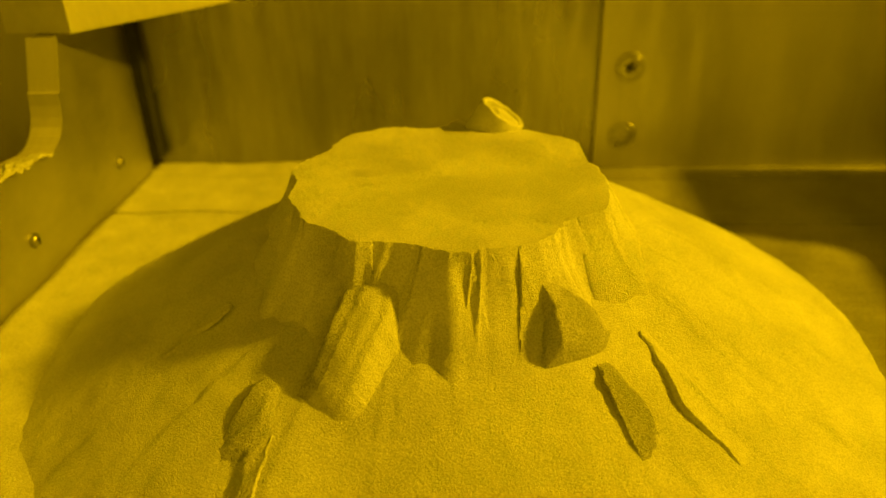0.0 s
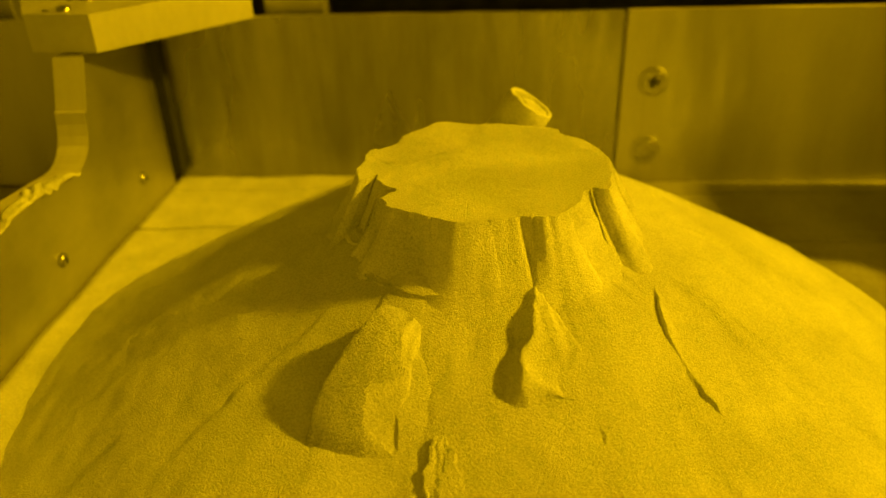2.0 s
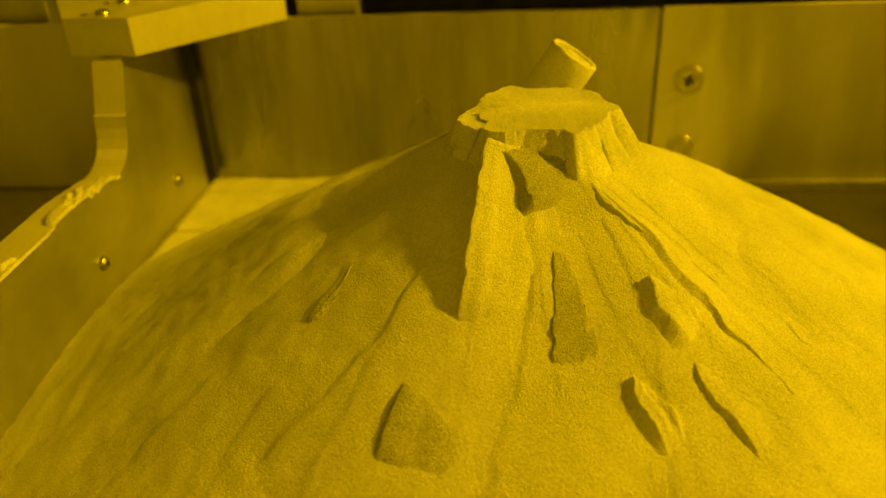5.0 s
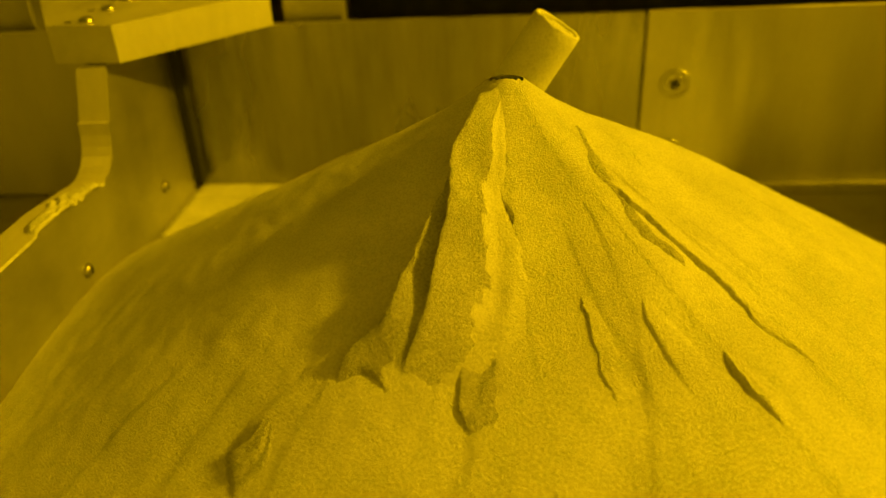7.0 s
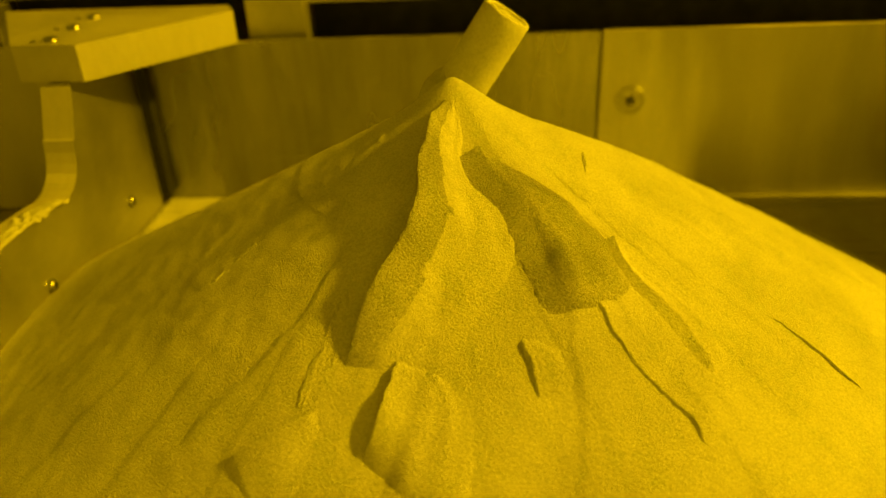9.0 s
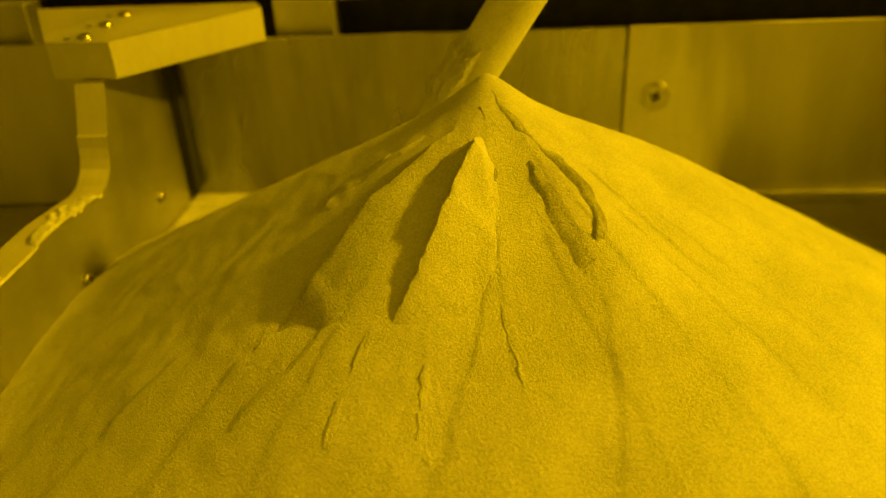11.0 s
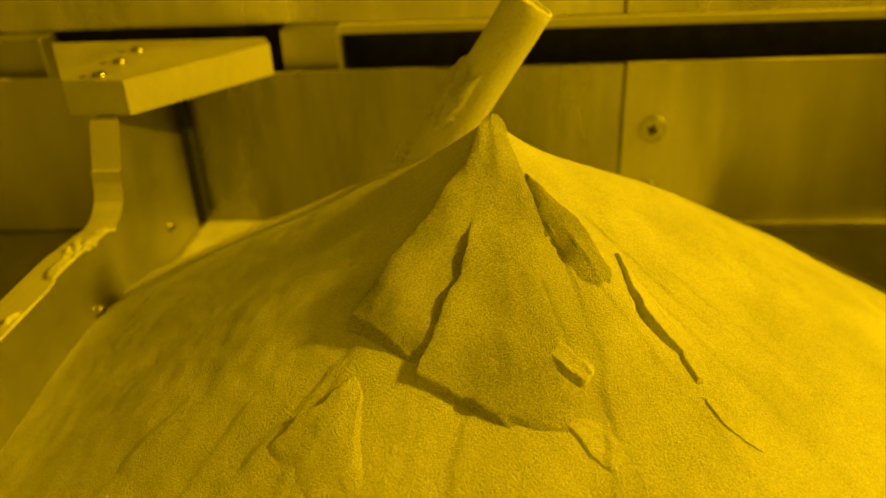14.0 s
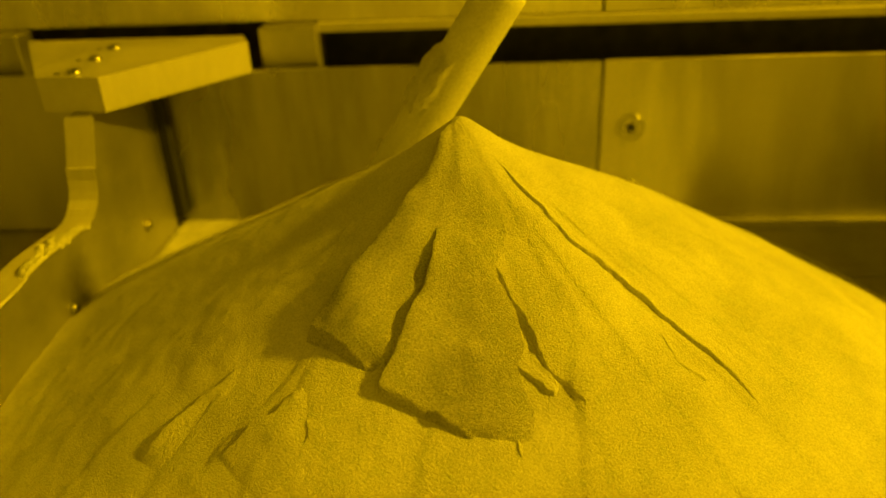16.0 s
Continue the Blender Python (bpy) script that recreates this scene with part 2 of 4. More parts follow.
def side_wall():
    """The thick plate at the left of the mound: tall behind, low in front, with a rounded step between."""
    outline = [(-0.009, -0.0085), (-0.009, 0.1), (-0.088, 0.1)]
    outline += [(-0.093, 0.088), (-0.098, 0.076)]
    for i in range(9):
        a = math.radians(i * 10)
        outline.append((-0.135 + 0.035 * math.cos(a), 0.0905 - 0.0355 * math.sin(a) - 0.0145 * math.cos(a)))
    outline += [(-0.160, 0.0555), (-0.195, 0.055), (-0.26, 0.054), (-0.60, 0.054), (-0.60, -0.0085)]
    wall = tagged(mesh_object("wall_left", prism(outline, 1, 2, 0, -0.0105, 0.0006), STEEL_SIDE), "thick steel side plate with a rounded step", "wall", kind="structure")
    # an unseen plate across the chamber, of the same outline, added to shade the right floor
    tagged(mesh_object("shade_plate_right", prism(outline, 1, 2, 0, 0.472, 0.483), STEEL_SIDE), "unseen side plate added to shade the floor at the right", "wall", kind="structure")
    # cut edge face, worn, and coloured paler for the light it reflects
    edge = outline[2:-2]
    bm = bmesh.new()
    rows = []
    for k, (y, z) in enumerate(edge):
        a, b = edge[max(0, k - 1)], edge[min(len(edge) - 1, k + 1)]
        n = Vector((b[1] - a[1], -(b[0] - a[0]))).normalized() * 0.0006
        rows.append([bm.verts.new((x, y - abs(n.x), z + abs(n.y))) for x in (-0.0112, -0.0104, 0.0036, 0.0044)])
    grid_faces(bm, rows)
    bmesh.ops.recalc_face_normals(bm, faces=bm.faces)
    part("edge_face", bm, STEEL_EDGE_LIT, wall, "worn cut edge, paler for the light it reflects")
    # caked powder along the low edge, worn through in places
    bm = bmesh.new()
    rows = []
    for j in range(181):
        y = -0.118 - 0.20 * j / 180
        z = next(p[1] + (q[1] - p[1]) * (y - p[0]) / (q[0] - p[0]) for p, q in zip(outline[3:], outline[4:]) if q[0] <= y <= p[0])
        row = []
        for i in range(15):
            x = -0.0065 + 0.0112 * i / 14
            keep = 0.35 * smooth_step((0.0 - y - 0.118) / 0.012) + 0.5 * noise.noise((x * 90, y * 50, 7.0)) + 0.35 * noise.noise((x * 330, y * 260, 3.0)) - 0.5 * smooth_step((0.0005 - x) / 0.006) - 0.45 * smooth_step((-y - 0.145) / 0.05)
            row.append(bm.verts.new((x, y - 0.0004, z + 0.0003 + 0.0021 * smooth_step((keep - 0.02) / 0.25) - (0.001 if i in (0, 14) else 0))))
        rows.append(row)
    grid_faces(bm, rows)
    face_up(bm)
    part("powder_crust", bm, POWDER, wall, "ragged crust of caked white powder", True)
    # strip added as the slit's shade; no part sits there
    part("slit_shade", box(-0.002, 0.0068, -0.0092, -0.0009, 0.005, 0.1), HOLLOW_SHADE, wall, "black strip standing for the shade in the corner slit")


def pan_screw():
    """A small round-headed screw on the side plate, facing +x."""
    ob = holder("pan_screw", 0, 0, 0)
    bm = bmesh.new()
    n = 20
    prof = ((0.0, 0.0036), (0.0012, 0.0035), (0.0022, 0.0026), (0.0026, 0.0011))
    rows = [[bm.verts.new((h, r * math.cos(math.tau * i / n), r * math.sin(math.tau * i / n))) for i in range(n)] for h, r in prof]
    for a, b in zip(rows, rows[1:]):
        for i in range(n):
            bm.faces.new((a[i], a[(i + 1) % n], b[(i + 1) % n], b[i]))
    bm.faces.new(rows[-1])
    part("screw_head", bm, SCREW, ob, smooth=True)
    part("recess", box(0.0018, 0.0029, -0.0005, 0.0005, -0.0016, 0.0016), HOLLOW_SHADE, ob, "dark slot")
    return tagged(ob, "small shiny round-headed screw in the side plate", "screw", "side plate screws")


def bracket_plate():
    ob = holder("bracket_plate", 0, 0, 0.1)
    outline = [(0.0085, -0.082), (-0.026, -0.079), (-0.080, 0.014), (0.058, 0.012), (0.066, -0.006)]
    bm = prism(outline, 0, 1, 2, 0.0005, 0.019)
    part("plate", bm, ALU, ob)
    for x, y in ((-0.0085, -0.072), (-0.0105, -0.043), (-0.0115, -0.0155)):
        bm = bmesh.new()
        n = 20
        prof = ((0.0036, 0.0188), (0.0034, 0.0204), (0.0026, 0.0212), (0.0013, 0.0212), (0.0012, 0.0200))
        rows = [[bm.verts.new((x + r * math.cos(math.tau * i / n), y + r * math.sin(math.tau * i / n), z)) for i in range(n)] for r, z in prof]
        for a, b in zip(rows, rows[1:]):
            for i in range(n):
                bm.faces.new((a[i], a[(i + 1) % n], b[(i + 1) % n], b[i]))
        bm.faces.new(rows[-1])
        part("plate_screw", bm, SCREW, ob, "shiny sunk screw", True)
        part("pin_hole", box(x - 0.0105, x - 0.0075, y - 0.002, y + 0.0005, 0.0188, 0.0194, 0.0003), HOLLOW_SHADE, ob, "small dark pin hole")
    tagged(ob, "thick milled aluminium bracket plate with three screws", "bracket")


def powder_layer():
    """Loose powder on the floor beside the mound, in three strips over the plates, open at the joints."""
    bm = bmesh.new()
    nx, ny = 60, 240
    rows = []
    for j in range(ny + 1):
        row = []
        for i in range(nx + 1):
            x, y = 0.0008 + 0.24 * i / nx, -0.30 + 0.2995 * j / ny
            z = -0.001 + 0.0012 * noise.noise((x * 25, y * 25, 0.3)) + 0.0005 * noise.noise((x * 120, y * 120, 2.0))
            z -= 0.0075 * smooth_step((x - 0.13) / 0.08)
            row.append(bm.verts.new((x, y, z)))
        rows.append(row)
    grid_faces(bm, rows)
    gone = [f for f in bm.faces if abs(f.calc_center_median().y + 0.0735) < 0.0013 or abs(f.calc_center_median().y + 0.021) < 0.001]
    bmesh.ops.delete(bm, geom=gone, context="FACES")
    rim = [e for e in bm.edges if e.is_boundary]
    for v in {v for e in bmesh.ops.extrude_edge_only(bm, edges=rim)["geom"] if isinstance(e, bmesh.types.BMEdge) for v in e.verts if v.is_boundary and all(f.calc_area() < 1e-12 for f in v.link_faces)}:
        v.co.z = -0.0085
    face_up(bm)
    ob = mesh_object("powder_layer", bm, LAYER, True)
    tagged(ob, "loose fine powder spread over the chamber floor", "powder", kind="stuff")


chamber()
side_wall()
bracket_plate()
powder_layer()
first = countersunk_screw("countersunk cross-head screw in the steel panel", SCREW, HOLLOW_SHADE)
first.matrix_world = pose(0.2985, -0.0009, 0.058, 0, 20, 0)
countersunk_screw("dull powder-filled countersunk screw low in the steel panel", STEEL, STEEL_SIDE).matrix_world = pose(0.2975, -0.0006, 0.0150, 0, 65, 0)
first = pan_screw()
first.matrix_world = pose(0.0006, -0.051, 0.020)
copy_thing(first, pose(0.0006, -0.147, 0.020))

# ---------------------------------------------------------------- powder mound
AXIS = (0.197, -0.187)
PEAK, SLOPE = 0.125, 0.54
RISE = 0.0071                                   # piston, metres a second
TOP = [(0, 0.069), (11.1, 0.069 + 11.1 * RISE), (16, 0.069 + 11.1 * RISE)]
GROW = [(0, -0.034), (1.5, -0.027), (3.5, -0.018), (5, -0.0095), (7, -0.0015), (16, 0.0)]
TIP = [(0, -0.043), (3.5, -0.027), (5, -0.016), (6.5, -0.0075), (7.0, -0.0060), (8.2, -0.0011), (8.6, 0.0), (16, 0.0)]
RADIUS = [(-2, 0.068), (0, 0.058), (1.5, 0.049), (3.5, 0.035), (4, 0.031), (6.4, 0.0175), (6.7, 0.010), (7.0, 0.0)]


def sheet_edges(x, y, r, th, count, seed, width):
    """Overlapping sheets: a sharp step on one side, a long ramp on the other."""
    ph = th * count / math.tau + 0.6 * noise.noise((x * 9, y * 9, seed)) + 0.05 * noise.noise((x * 110, y * 110, seed))
    f = ph - math.floor(ph)
    saw = smooth_step(f / width) if f < width else 1 - (f - width) / (1 - width)
    mask = smooth_step((noise.noise((x * 16, y * 16, seed + 3.3)) + 0.25) / 0.5)
    return saw * mask


def relief(x, y, k=0.0):
    """Broad facets, creases and sheets of the slope."""
    r = math.hypot(x, y) + 1e-6
    th = math.atan2(y, x)
    c, s = math.cos(th), math.sin(th)
    fade = min(1.0, r / 0.06)
    big = noise.noise((c * 2.0, s * 2.0, r * 7 + k)) * 0.0045 * smooth_step(r / 0.08)
    sheets = sheet_edges(x, y, r, th, 11, 3.0 + k, 0.025) * 0.0006 * fade + sheet_edges(x, y, r, th, 25, 8.0 + k, 0.035) * 0.0004 * fade
    rough = noise.noise((x * 150, y * 150, 1.0)) * 0.0003 + noise.noise((x * 40, y * 40, 6.0)) * 0.0004 * fade
    return big + sheets + rough - 0.0012


def early_relief(x, y, r):
    """As the late slope near the top, with folds of its own further down."""
    w = smooth_step((r - 0.058) / 0.03)
    lumps = 0.0003 * noise.noise((x * 55, y * 55, 17.0)) + 0.0003 * noise.noise((x * 130, y * 130, 19.0))
    return (1 - w) * relief(x, y) + w * (relief(x, y, 40.0) + lumps)


def slope_height(x, y):
    r = math.hypot(x, y)
    tip = math.sqrt(r * r + 0.0012 ** 2)
    return PEAK - SLOPE * tip + relief(x, y) + 0.004 * math.exp(-(r / 0.014) ** 2)


# the first, steeper slope and the last, wider one, which rises through it from its foot
FIRST_STEEP = 0.57
FIRST = [(0, 0.0), (1.5, 0.008), (3.5, 0.017), (5, 0.023), (7, 0.028), (8.5, 0.0), (16, -0.02)]
LAST = [(0, -0.047), (1.5, -0.037), (3.5, -0.028), (5, -0.0145), (7, -0.0062), (8.3, -0.001), (9, 0.0), (16, 0.0)]


def first_height(r, s):
    front = max(0.0, -s) ** 2
    front += (1 - front) * 0.8 * (1 - smooth_step((r - 0.05) / 0.045))
    hollow = 0.010 * front * (1 - smooth_step((r - 0.085) / 0.08))
    return 0.0594 - FIRST_STEEP * (r - 0.0585) - hollow


def core_rise(t, r):
    """Rise of the slope near the axis: with the slope at its rim, with the peak in the middle."""
    rim = max(first_height(0.055, 0.0) + glide(FIRST, t) - PEAK + SLOPE * 0.055, glide(LAST, t))
    k = max(0.0, 1 - r / 0.055)
    return rim + (glide(TIP, t) - rim) * k


def carry(t, th, r):
    """Pose of what lies on the slope at direction th and radius r."""
    c, s = math.cos(th), math.sin(th)
    low = PEAK - SLOPE * r
    a = first_height(r, s) + glide(FIRST, t) if r > 0.05 else -1
    b = low + (glide(LAST, t) if r > 0.05 else core_rise(t, r))
    lean = smooth_step((a - b) / 0.004) * (math.atan(FIRST_STEEP) - math.atan(SLOPE))
    pivot = Vector((r * c, r * s, low))
    return Matrix.Translation(pivot + Vector((0, 0, max(a, b) - low))) @ Matrix.Rotation(lean, 4, Vector((-s, c, 0))) @ Matrix.Translation(-pivot)


mound = holder("powder_mound", AXIS[0], AXIS[1], 0.0)
tagged(mound, "rising mound of fine powder with a crumbling flat top", "powder mound")
MOVES = []                                      # (part, times, pose at t)


def slope_sheet(height, inner, label, at):
    """A whole ring of slope, rising as one."""
    bm = bmesh.new()
    rows = []
    for j in range(150):
        r = inner + (0.285 - inner) * (j / 149) ** 1.2
        row = []
        for i in range(640):
            th = math.tau * i / 640
            x, y = r * math.cos(th), r * math.sin(th)
            row.append(bm.verts.new((x, y, height(x, y, r, math.sin(th)))))
        rows.append(row + row[:1])
    grid_faces(bm, rows)
    face_up(bm)
    ob = part("slope", bm, POWDER, mound, label, True)
    MOVES.append((ob, [0, 0.75, 1.5, 2.5, 3.5, 4.25, 5, 6, 7, 8.5, 10, 12, 14, 16], at))


def warp(r, th):
    """Uneven polar grid, so that the crumbling pieces have ragged outlines."""
    x, y = r * math.cos(th), r * math.sin(th)
    amp = min(1.0, r / 0.02)
    dx = noise.noise((x * 60, y * 60, 11.0)) * 0.0075 + noise.noise((x * 420, y * 420, 13.0)) * 0.0011
    dy = noise.noise((x * 60, y * 60, 21.0)) * 0.0075 + noise.noise((x * 420, y * 420, 23.0)) * 0.0011
    return x + dx * amp, y + dy * amp


def patch(r0, r1, a0, a1, height, skirt):
    """A piece of the polar grid with a top at height(x, y) and walls down round its edge."""
    bm = bmesh.new()
    n = 14
    rows = []
    for j in range(n + 1):
        r = r0 + (r1 - r0) * j / n
        row = []
        for i in range(n + 1):
            x, y = warp(max(r, 0.0001), a0 + (a1 - a0) * i / n)
            row.append(bm.verts.new((x, y, height(x, y))))
        rows.append(row)
    grid_faces(bm, rows)
    loop = rows[0][:-1] + [row[-1] for row in rows[:-1]] + rows[-1][:0:-1] + [row[0] for row in rows[:0:-1]]
    cx = sum(v.co.x for v in loop) / len(loop)
    cy = sum(v.co.y for v in loop) / len(loop)
    last = [bm.verts.new(v.co) for v in loop]
    steps = 9
    for q in range(1, steps + 1):
        depth = skirt * (q / steps) ** 1.2
        flare = 0.38 * depth + 9 * depth * depth
        ring = []
        for v in loop:
            flute = 0.0022 * noise.noise((v.co.x * 160, v.co.y * 160, q * 0.12)) + 0.0010 * noise.noise((v.co.x * 520, v.co.y * 520, q * 0.25))
            out = Vector((v.co.x, v.co.y, 0)).normalized() + 0.6 * Vector((v.co.x - cx, v.co.y - cy, 0)).normalized()
            d = out.normalized() * (flute * min(1.0, q / 3) + flare)
            ring.append(bm.verts.new((v.co.x + d.x, v.co.y + d.y, v.co.z - depth)))
        for i in range(len(loop)):
            bm.faces.new((last[i], last[(i + 1) % len(loop)], ring[(i + 1) % len(loop)], ring[i]))
        last = ring
    bmesh.ops.recalc_face_normals(bm, faces=bm.faces)
    return bm


def leave_time(r):
    """When the shrinking rim of the flat top reaches r."""
    for (a, ra), (b, rb) in zip(RADIUS, RADIUS[1:]):
        if rb <= r <= ra:
            return a + (b - a) * (ra - r) / (ra - rb)
    return RADIUS[0][0] if r > RADIUS[0][1] else RADIUS[-1][0]


def flat_height(x, y):
    hump = 0.0022 * noise.noise((x * 45, y * 45, 31.0)) * smooth_step((y + 0.01) / 0.03)
    return hump + 0.00015 * noise.noise((x * 300, y * 300, 33.0))


def core_ring(r0, r1):
    """A ring of the slope under the flat top: it rises with the top and stays once it is in place."""
    bm = bmesh.new()
    n = 180 if r1 > 0.02 else 72
    rows = []
    for r in (max(0.0001, r0), r1, r1 + 0.0004):
        ring = []
        for i in range(n):
            x, y = r * math.cos(math.tau * i / n), r * math.sin(math.tau * i / n)
            ring.append(bm.verts.new((x, y, slope_height(x, y) - (0.015 if r > r1 else 0))))
        rows.append(ring + ring[:1])
    grid_faces(bm, rows)
    face_up(bm)
    core = part("core", bm, POWDER, mound, smooth=True)
    peak = max(v.co.z for v in core.data.vertices)
    e = 0.0006
    core.data.normals_split_custom_set_from_vertices([Vector((slope_height(v.co.x - e, v.co.y) - slope_height(v.co.x + e, v.co.y), slope_height(v.co.x, v.co.y - e) - slope_height(v.co.x, v.co.y + e), 2 * e)).normalized() for v in core.data.vertices])
    MOVES.append((core, [i * 0.5 for i in range(17)] + [9, 10, 11, 13, 16], lambda t: pose(0, 0, min(core_rise(t, r0), glide(TOP, t) - peak - 0.0006))))


def crumbling_top():
    rng = random.Random(5)
    for q in range(29):
        core_ring(0.002 * q, 0.002 * (q + 1) + 0.0003)
    rings = [0.0075 * i for i in range(10)]
    for q, (r0, r1) in enumerate(zip(rings, rings[1:])):
        count = 4 + 3 * q
        shift = rng.random()
        for k in range(count):
            a0, a1 = math.tau * (k + shift) / count, math.tau * (k + 1 + shift) / count
            am, rm = (a0 + a1) / 2, (r0 + r1) / 2
            # the block above it that breaks off
            off = smooth_step((0.058 - rm) / 0.028)
            gone = leave_time(math.hypot(rm * math.cos(am) - 0.006 * off, rm * math.sin(am) - 0.003 * off)) + (0.42 if r0 > 0.02 else 0.2) * noise.noise((math.cos(am) * 2.4, math.sin(am) * 2.4, q * 0.55)) + rng.uniform(-0.06, 0.06)
            if r0 < 0.01:
                gone = min(gone, 6.85)
            block = part("block", patch(r0, r1, a0, a1, flat_height, 0.034 if r0 > 0.01 else 0.016), TOP_LIT, mound, smooth=True)
            far, lean, pace = rng.uniform(0.014, 0.03), rng.uniform(3, 12), rng.uniform(0.25, 0.4)
            if r0 < 0.02:
                pace = 0.45
            c, s = math.cos(am), math.sin(am)

            def block_pose(t, gone=gone, far=far, lean=lean, pace=pace, c=c, s=s, rm=rm):
                if t <= gone:
                    return pose(0, 0, glide(TOP, t))
                w = (t - gone) / pace
                d = far * smooth_step(w * 0.75) + 0.004 * max(0, w - 1.3)
                down = SLOPE * d + 0.045 * smooth_step(w * 0.9) + 0.004 * min(3.0, w) - (glide(GROW, t) - glide(GROW, gone)) + 0.02 * max(0, w - 1.3)
                foot = Vector((rm * c, rm * s, -0.02))
                turn = Matrix.Rotation(radians(lean * smooth_step(w)), 4, Vector((-s, c, 0)))
                here = Vector((d * c, d * s, glide(TOP, gone) - down))
                return Matrix.Translation(here + foot) @ turn @ Matrix.Translation(-foot)
            end = gone + pace * 3
            times = sorted({round(i * 0.5, 3) for i in range(33) if i * 0.5 < gone} | {round(max(0, gone), 3)} | {round(gone + pace * w, 3) for w in (0.2, 0.4, 0.6, 0.8, 1.0, 1.3, 1.8, 2.4, 3) if 0 < gone + pace * w < 16} | {0.0, 16.0})
            # after the slide the block rests below the surface
            MOVES.append((block, times, lambda t, f=block_pose, end=end: f(min(t, end))))


LOBES = []


def lobe(low_dir, swing, top, length, w1, neck, thick, show, hide, slide, head, side=-1):
    """A tongue of sliding powder with a rounded toe and one sharp side, gliding down the slope from show to hide.
    Degrees and millimetres: the direction of its toe and the swing to its head, the head's radius, length, width, thickness and glide."""
    seed = 1.7 * len(LOBES)
    LOBES.append(seed)
    top, length, w1, thick, slide = top / 1000, length / 1000, w1 / 1000, thick / 1000, slide / 1000
    bm = bmesh.new()
    low_r = top + length / math.sqrt(1 + SLOPE * SLOPE)
    a, b = radians(low_dir + swing), radians(low_dir)
    start = Vector((top * math.cos(a), top * math.sin(a)))
    end = Vector((low_r * math.cos(b), low_r * math.sin(b)))
    way = (end - start).normalized()
    across = Vector((-way.y, way.x))
    nu, nv = 60, 24
    rows = []
    for j in range(nu + 1):
        u = j / nu
        w = w1 * (neck + (1 - neck) * smooth_step(u * 1.2)) * (1 + 0.25 * noise.noise((u * 4, seed, 0)) + 0.12 * noise.noise((u * 13, seed, 5)))
        w *= math.sqrt(max(0.02, 1 - max(0, (u - 0.8) / 0.2) ** 2))
        w *= math.sqrt(min(1.0, 0.03 + u / 0.25))
        swell = 0.3 + 0.9 * max(0.0, noise.noise((u * 3.5, seed, 2.0)) + 0.45)
        mid = 0.2 * w1 * noise.noise((u * 2.5, seed, 9)) + 0.05 * w1 * noise.noise((u * 11, seed, 4))
        row = []
        for i in range(nv + 1):
            v = 2 * i / nv - 1
            ragged = 0.0008 * noise.noise((u * length * 420, v * 0.5, seed)) + 0.0004 * noise.noise((u * length * 1100, v * 0.5, seed))
            x, y = start + (end - start) * u + across * (mid + v * w * 0.8 - side * 0.3 * w + ragged)
            h = smooth_step((1 - v * side) / 0.09) * ((1 + v * side) / 2) ** 1.15
            h *= smooth_step(u / head) * smooth_step((1 - u) / 0.035) ** 0.5
            h *= 0.8 * swell * thick * (0.85 + 0.35 * noise.noise((u * 5, v * 2, seed)))
            h += 0.0004 * noise.noise((u * 4, v * 9, seed + 3)) + 0.00015 * noise.noise((x * 300, y * 300, seed))
            edge = -0.0016 if i in (0, nv) or j in (0, nu) else -0.0003
            row.append(bm.verts.new((x, y, slope_height(x, y) + h + edge)))
        rows.append(row)
    grid_faces(bm, rows)
    face_up(bm)
    ob = part("slide", bm, POWDER, mound, smooth=True)
    th0 = (a + b) / 2

    def lobe_pose(t):
        deep = 0.0
        up = 1.0
        if show > 0:
            up = smooth_step((t - show) / 0.5)
            deep = 0.06 * smooth_step((show - t) / 0.4)
        if hide < 16:
            up *= smooth_step((hide - t) / 0.6)
        d = slide * (smooth_step((t - show) / max(0.5, min(hide, 16) - show)) - 0.5)
        return carry(t, th0, (top + low_r) / 2) @ Matrix.Translation((d * way.x, d * way.y, -SLOPE * d - deep - (1 - up) * (thick + 0.005)))
    p, q = max(0.0, show), min(16.0, hide)
    times = {0.0, 16.0, q, p} | {round(p + (q - p) * i / 8, 3) for i in range(9)} | {max(0, p - 0.4), max(0, p - 0.2), min(q, p + 0.25), min(q, p + 0.5), max(p, q - 0.3), max(p, q - 0.6)}
    MOVES.append((ob, sorted(times | {1.5, 3.5, 5.0, 7.0, 11.0}), lobe_pose))


SCARPS = []


def spline(points, u):
    """A smooth line through points of the plan, u from 0 to 1."""
    n = len(points) - 1
    k = min(n - 1, int(u * n))
    f = u * n - k
    p0, p1, p2, p3 = points[max(0, k - 1)], points[k], points[k + 1], points[min(n, k + 2)]
    return 0.5 * (2 * p1 + (p2 - p0) * f + (2 * p0 - 5 * p1 + 4 * p2 - p3) * f * f + (3 * p1 - p0 - 3 * p2 + p3) * f * f * f)


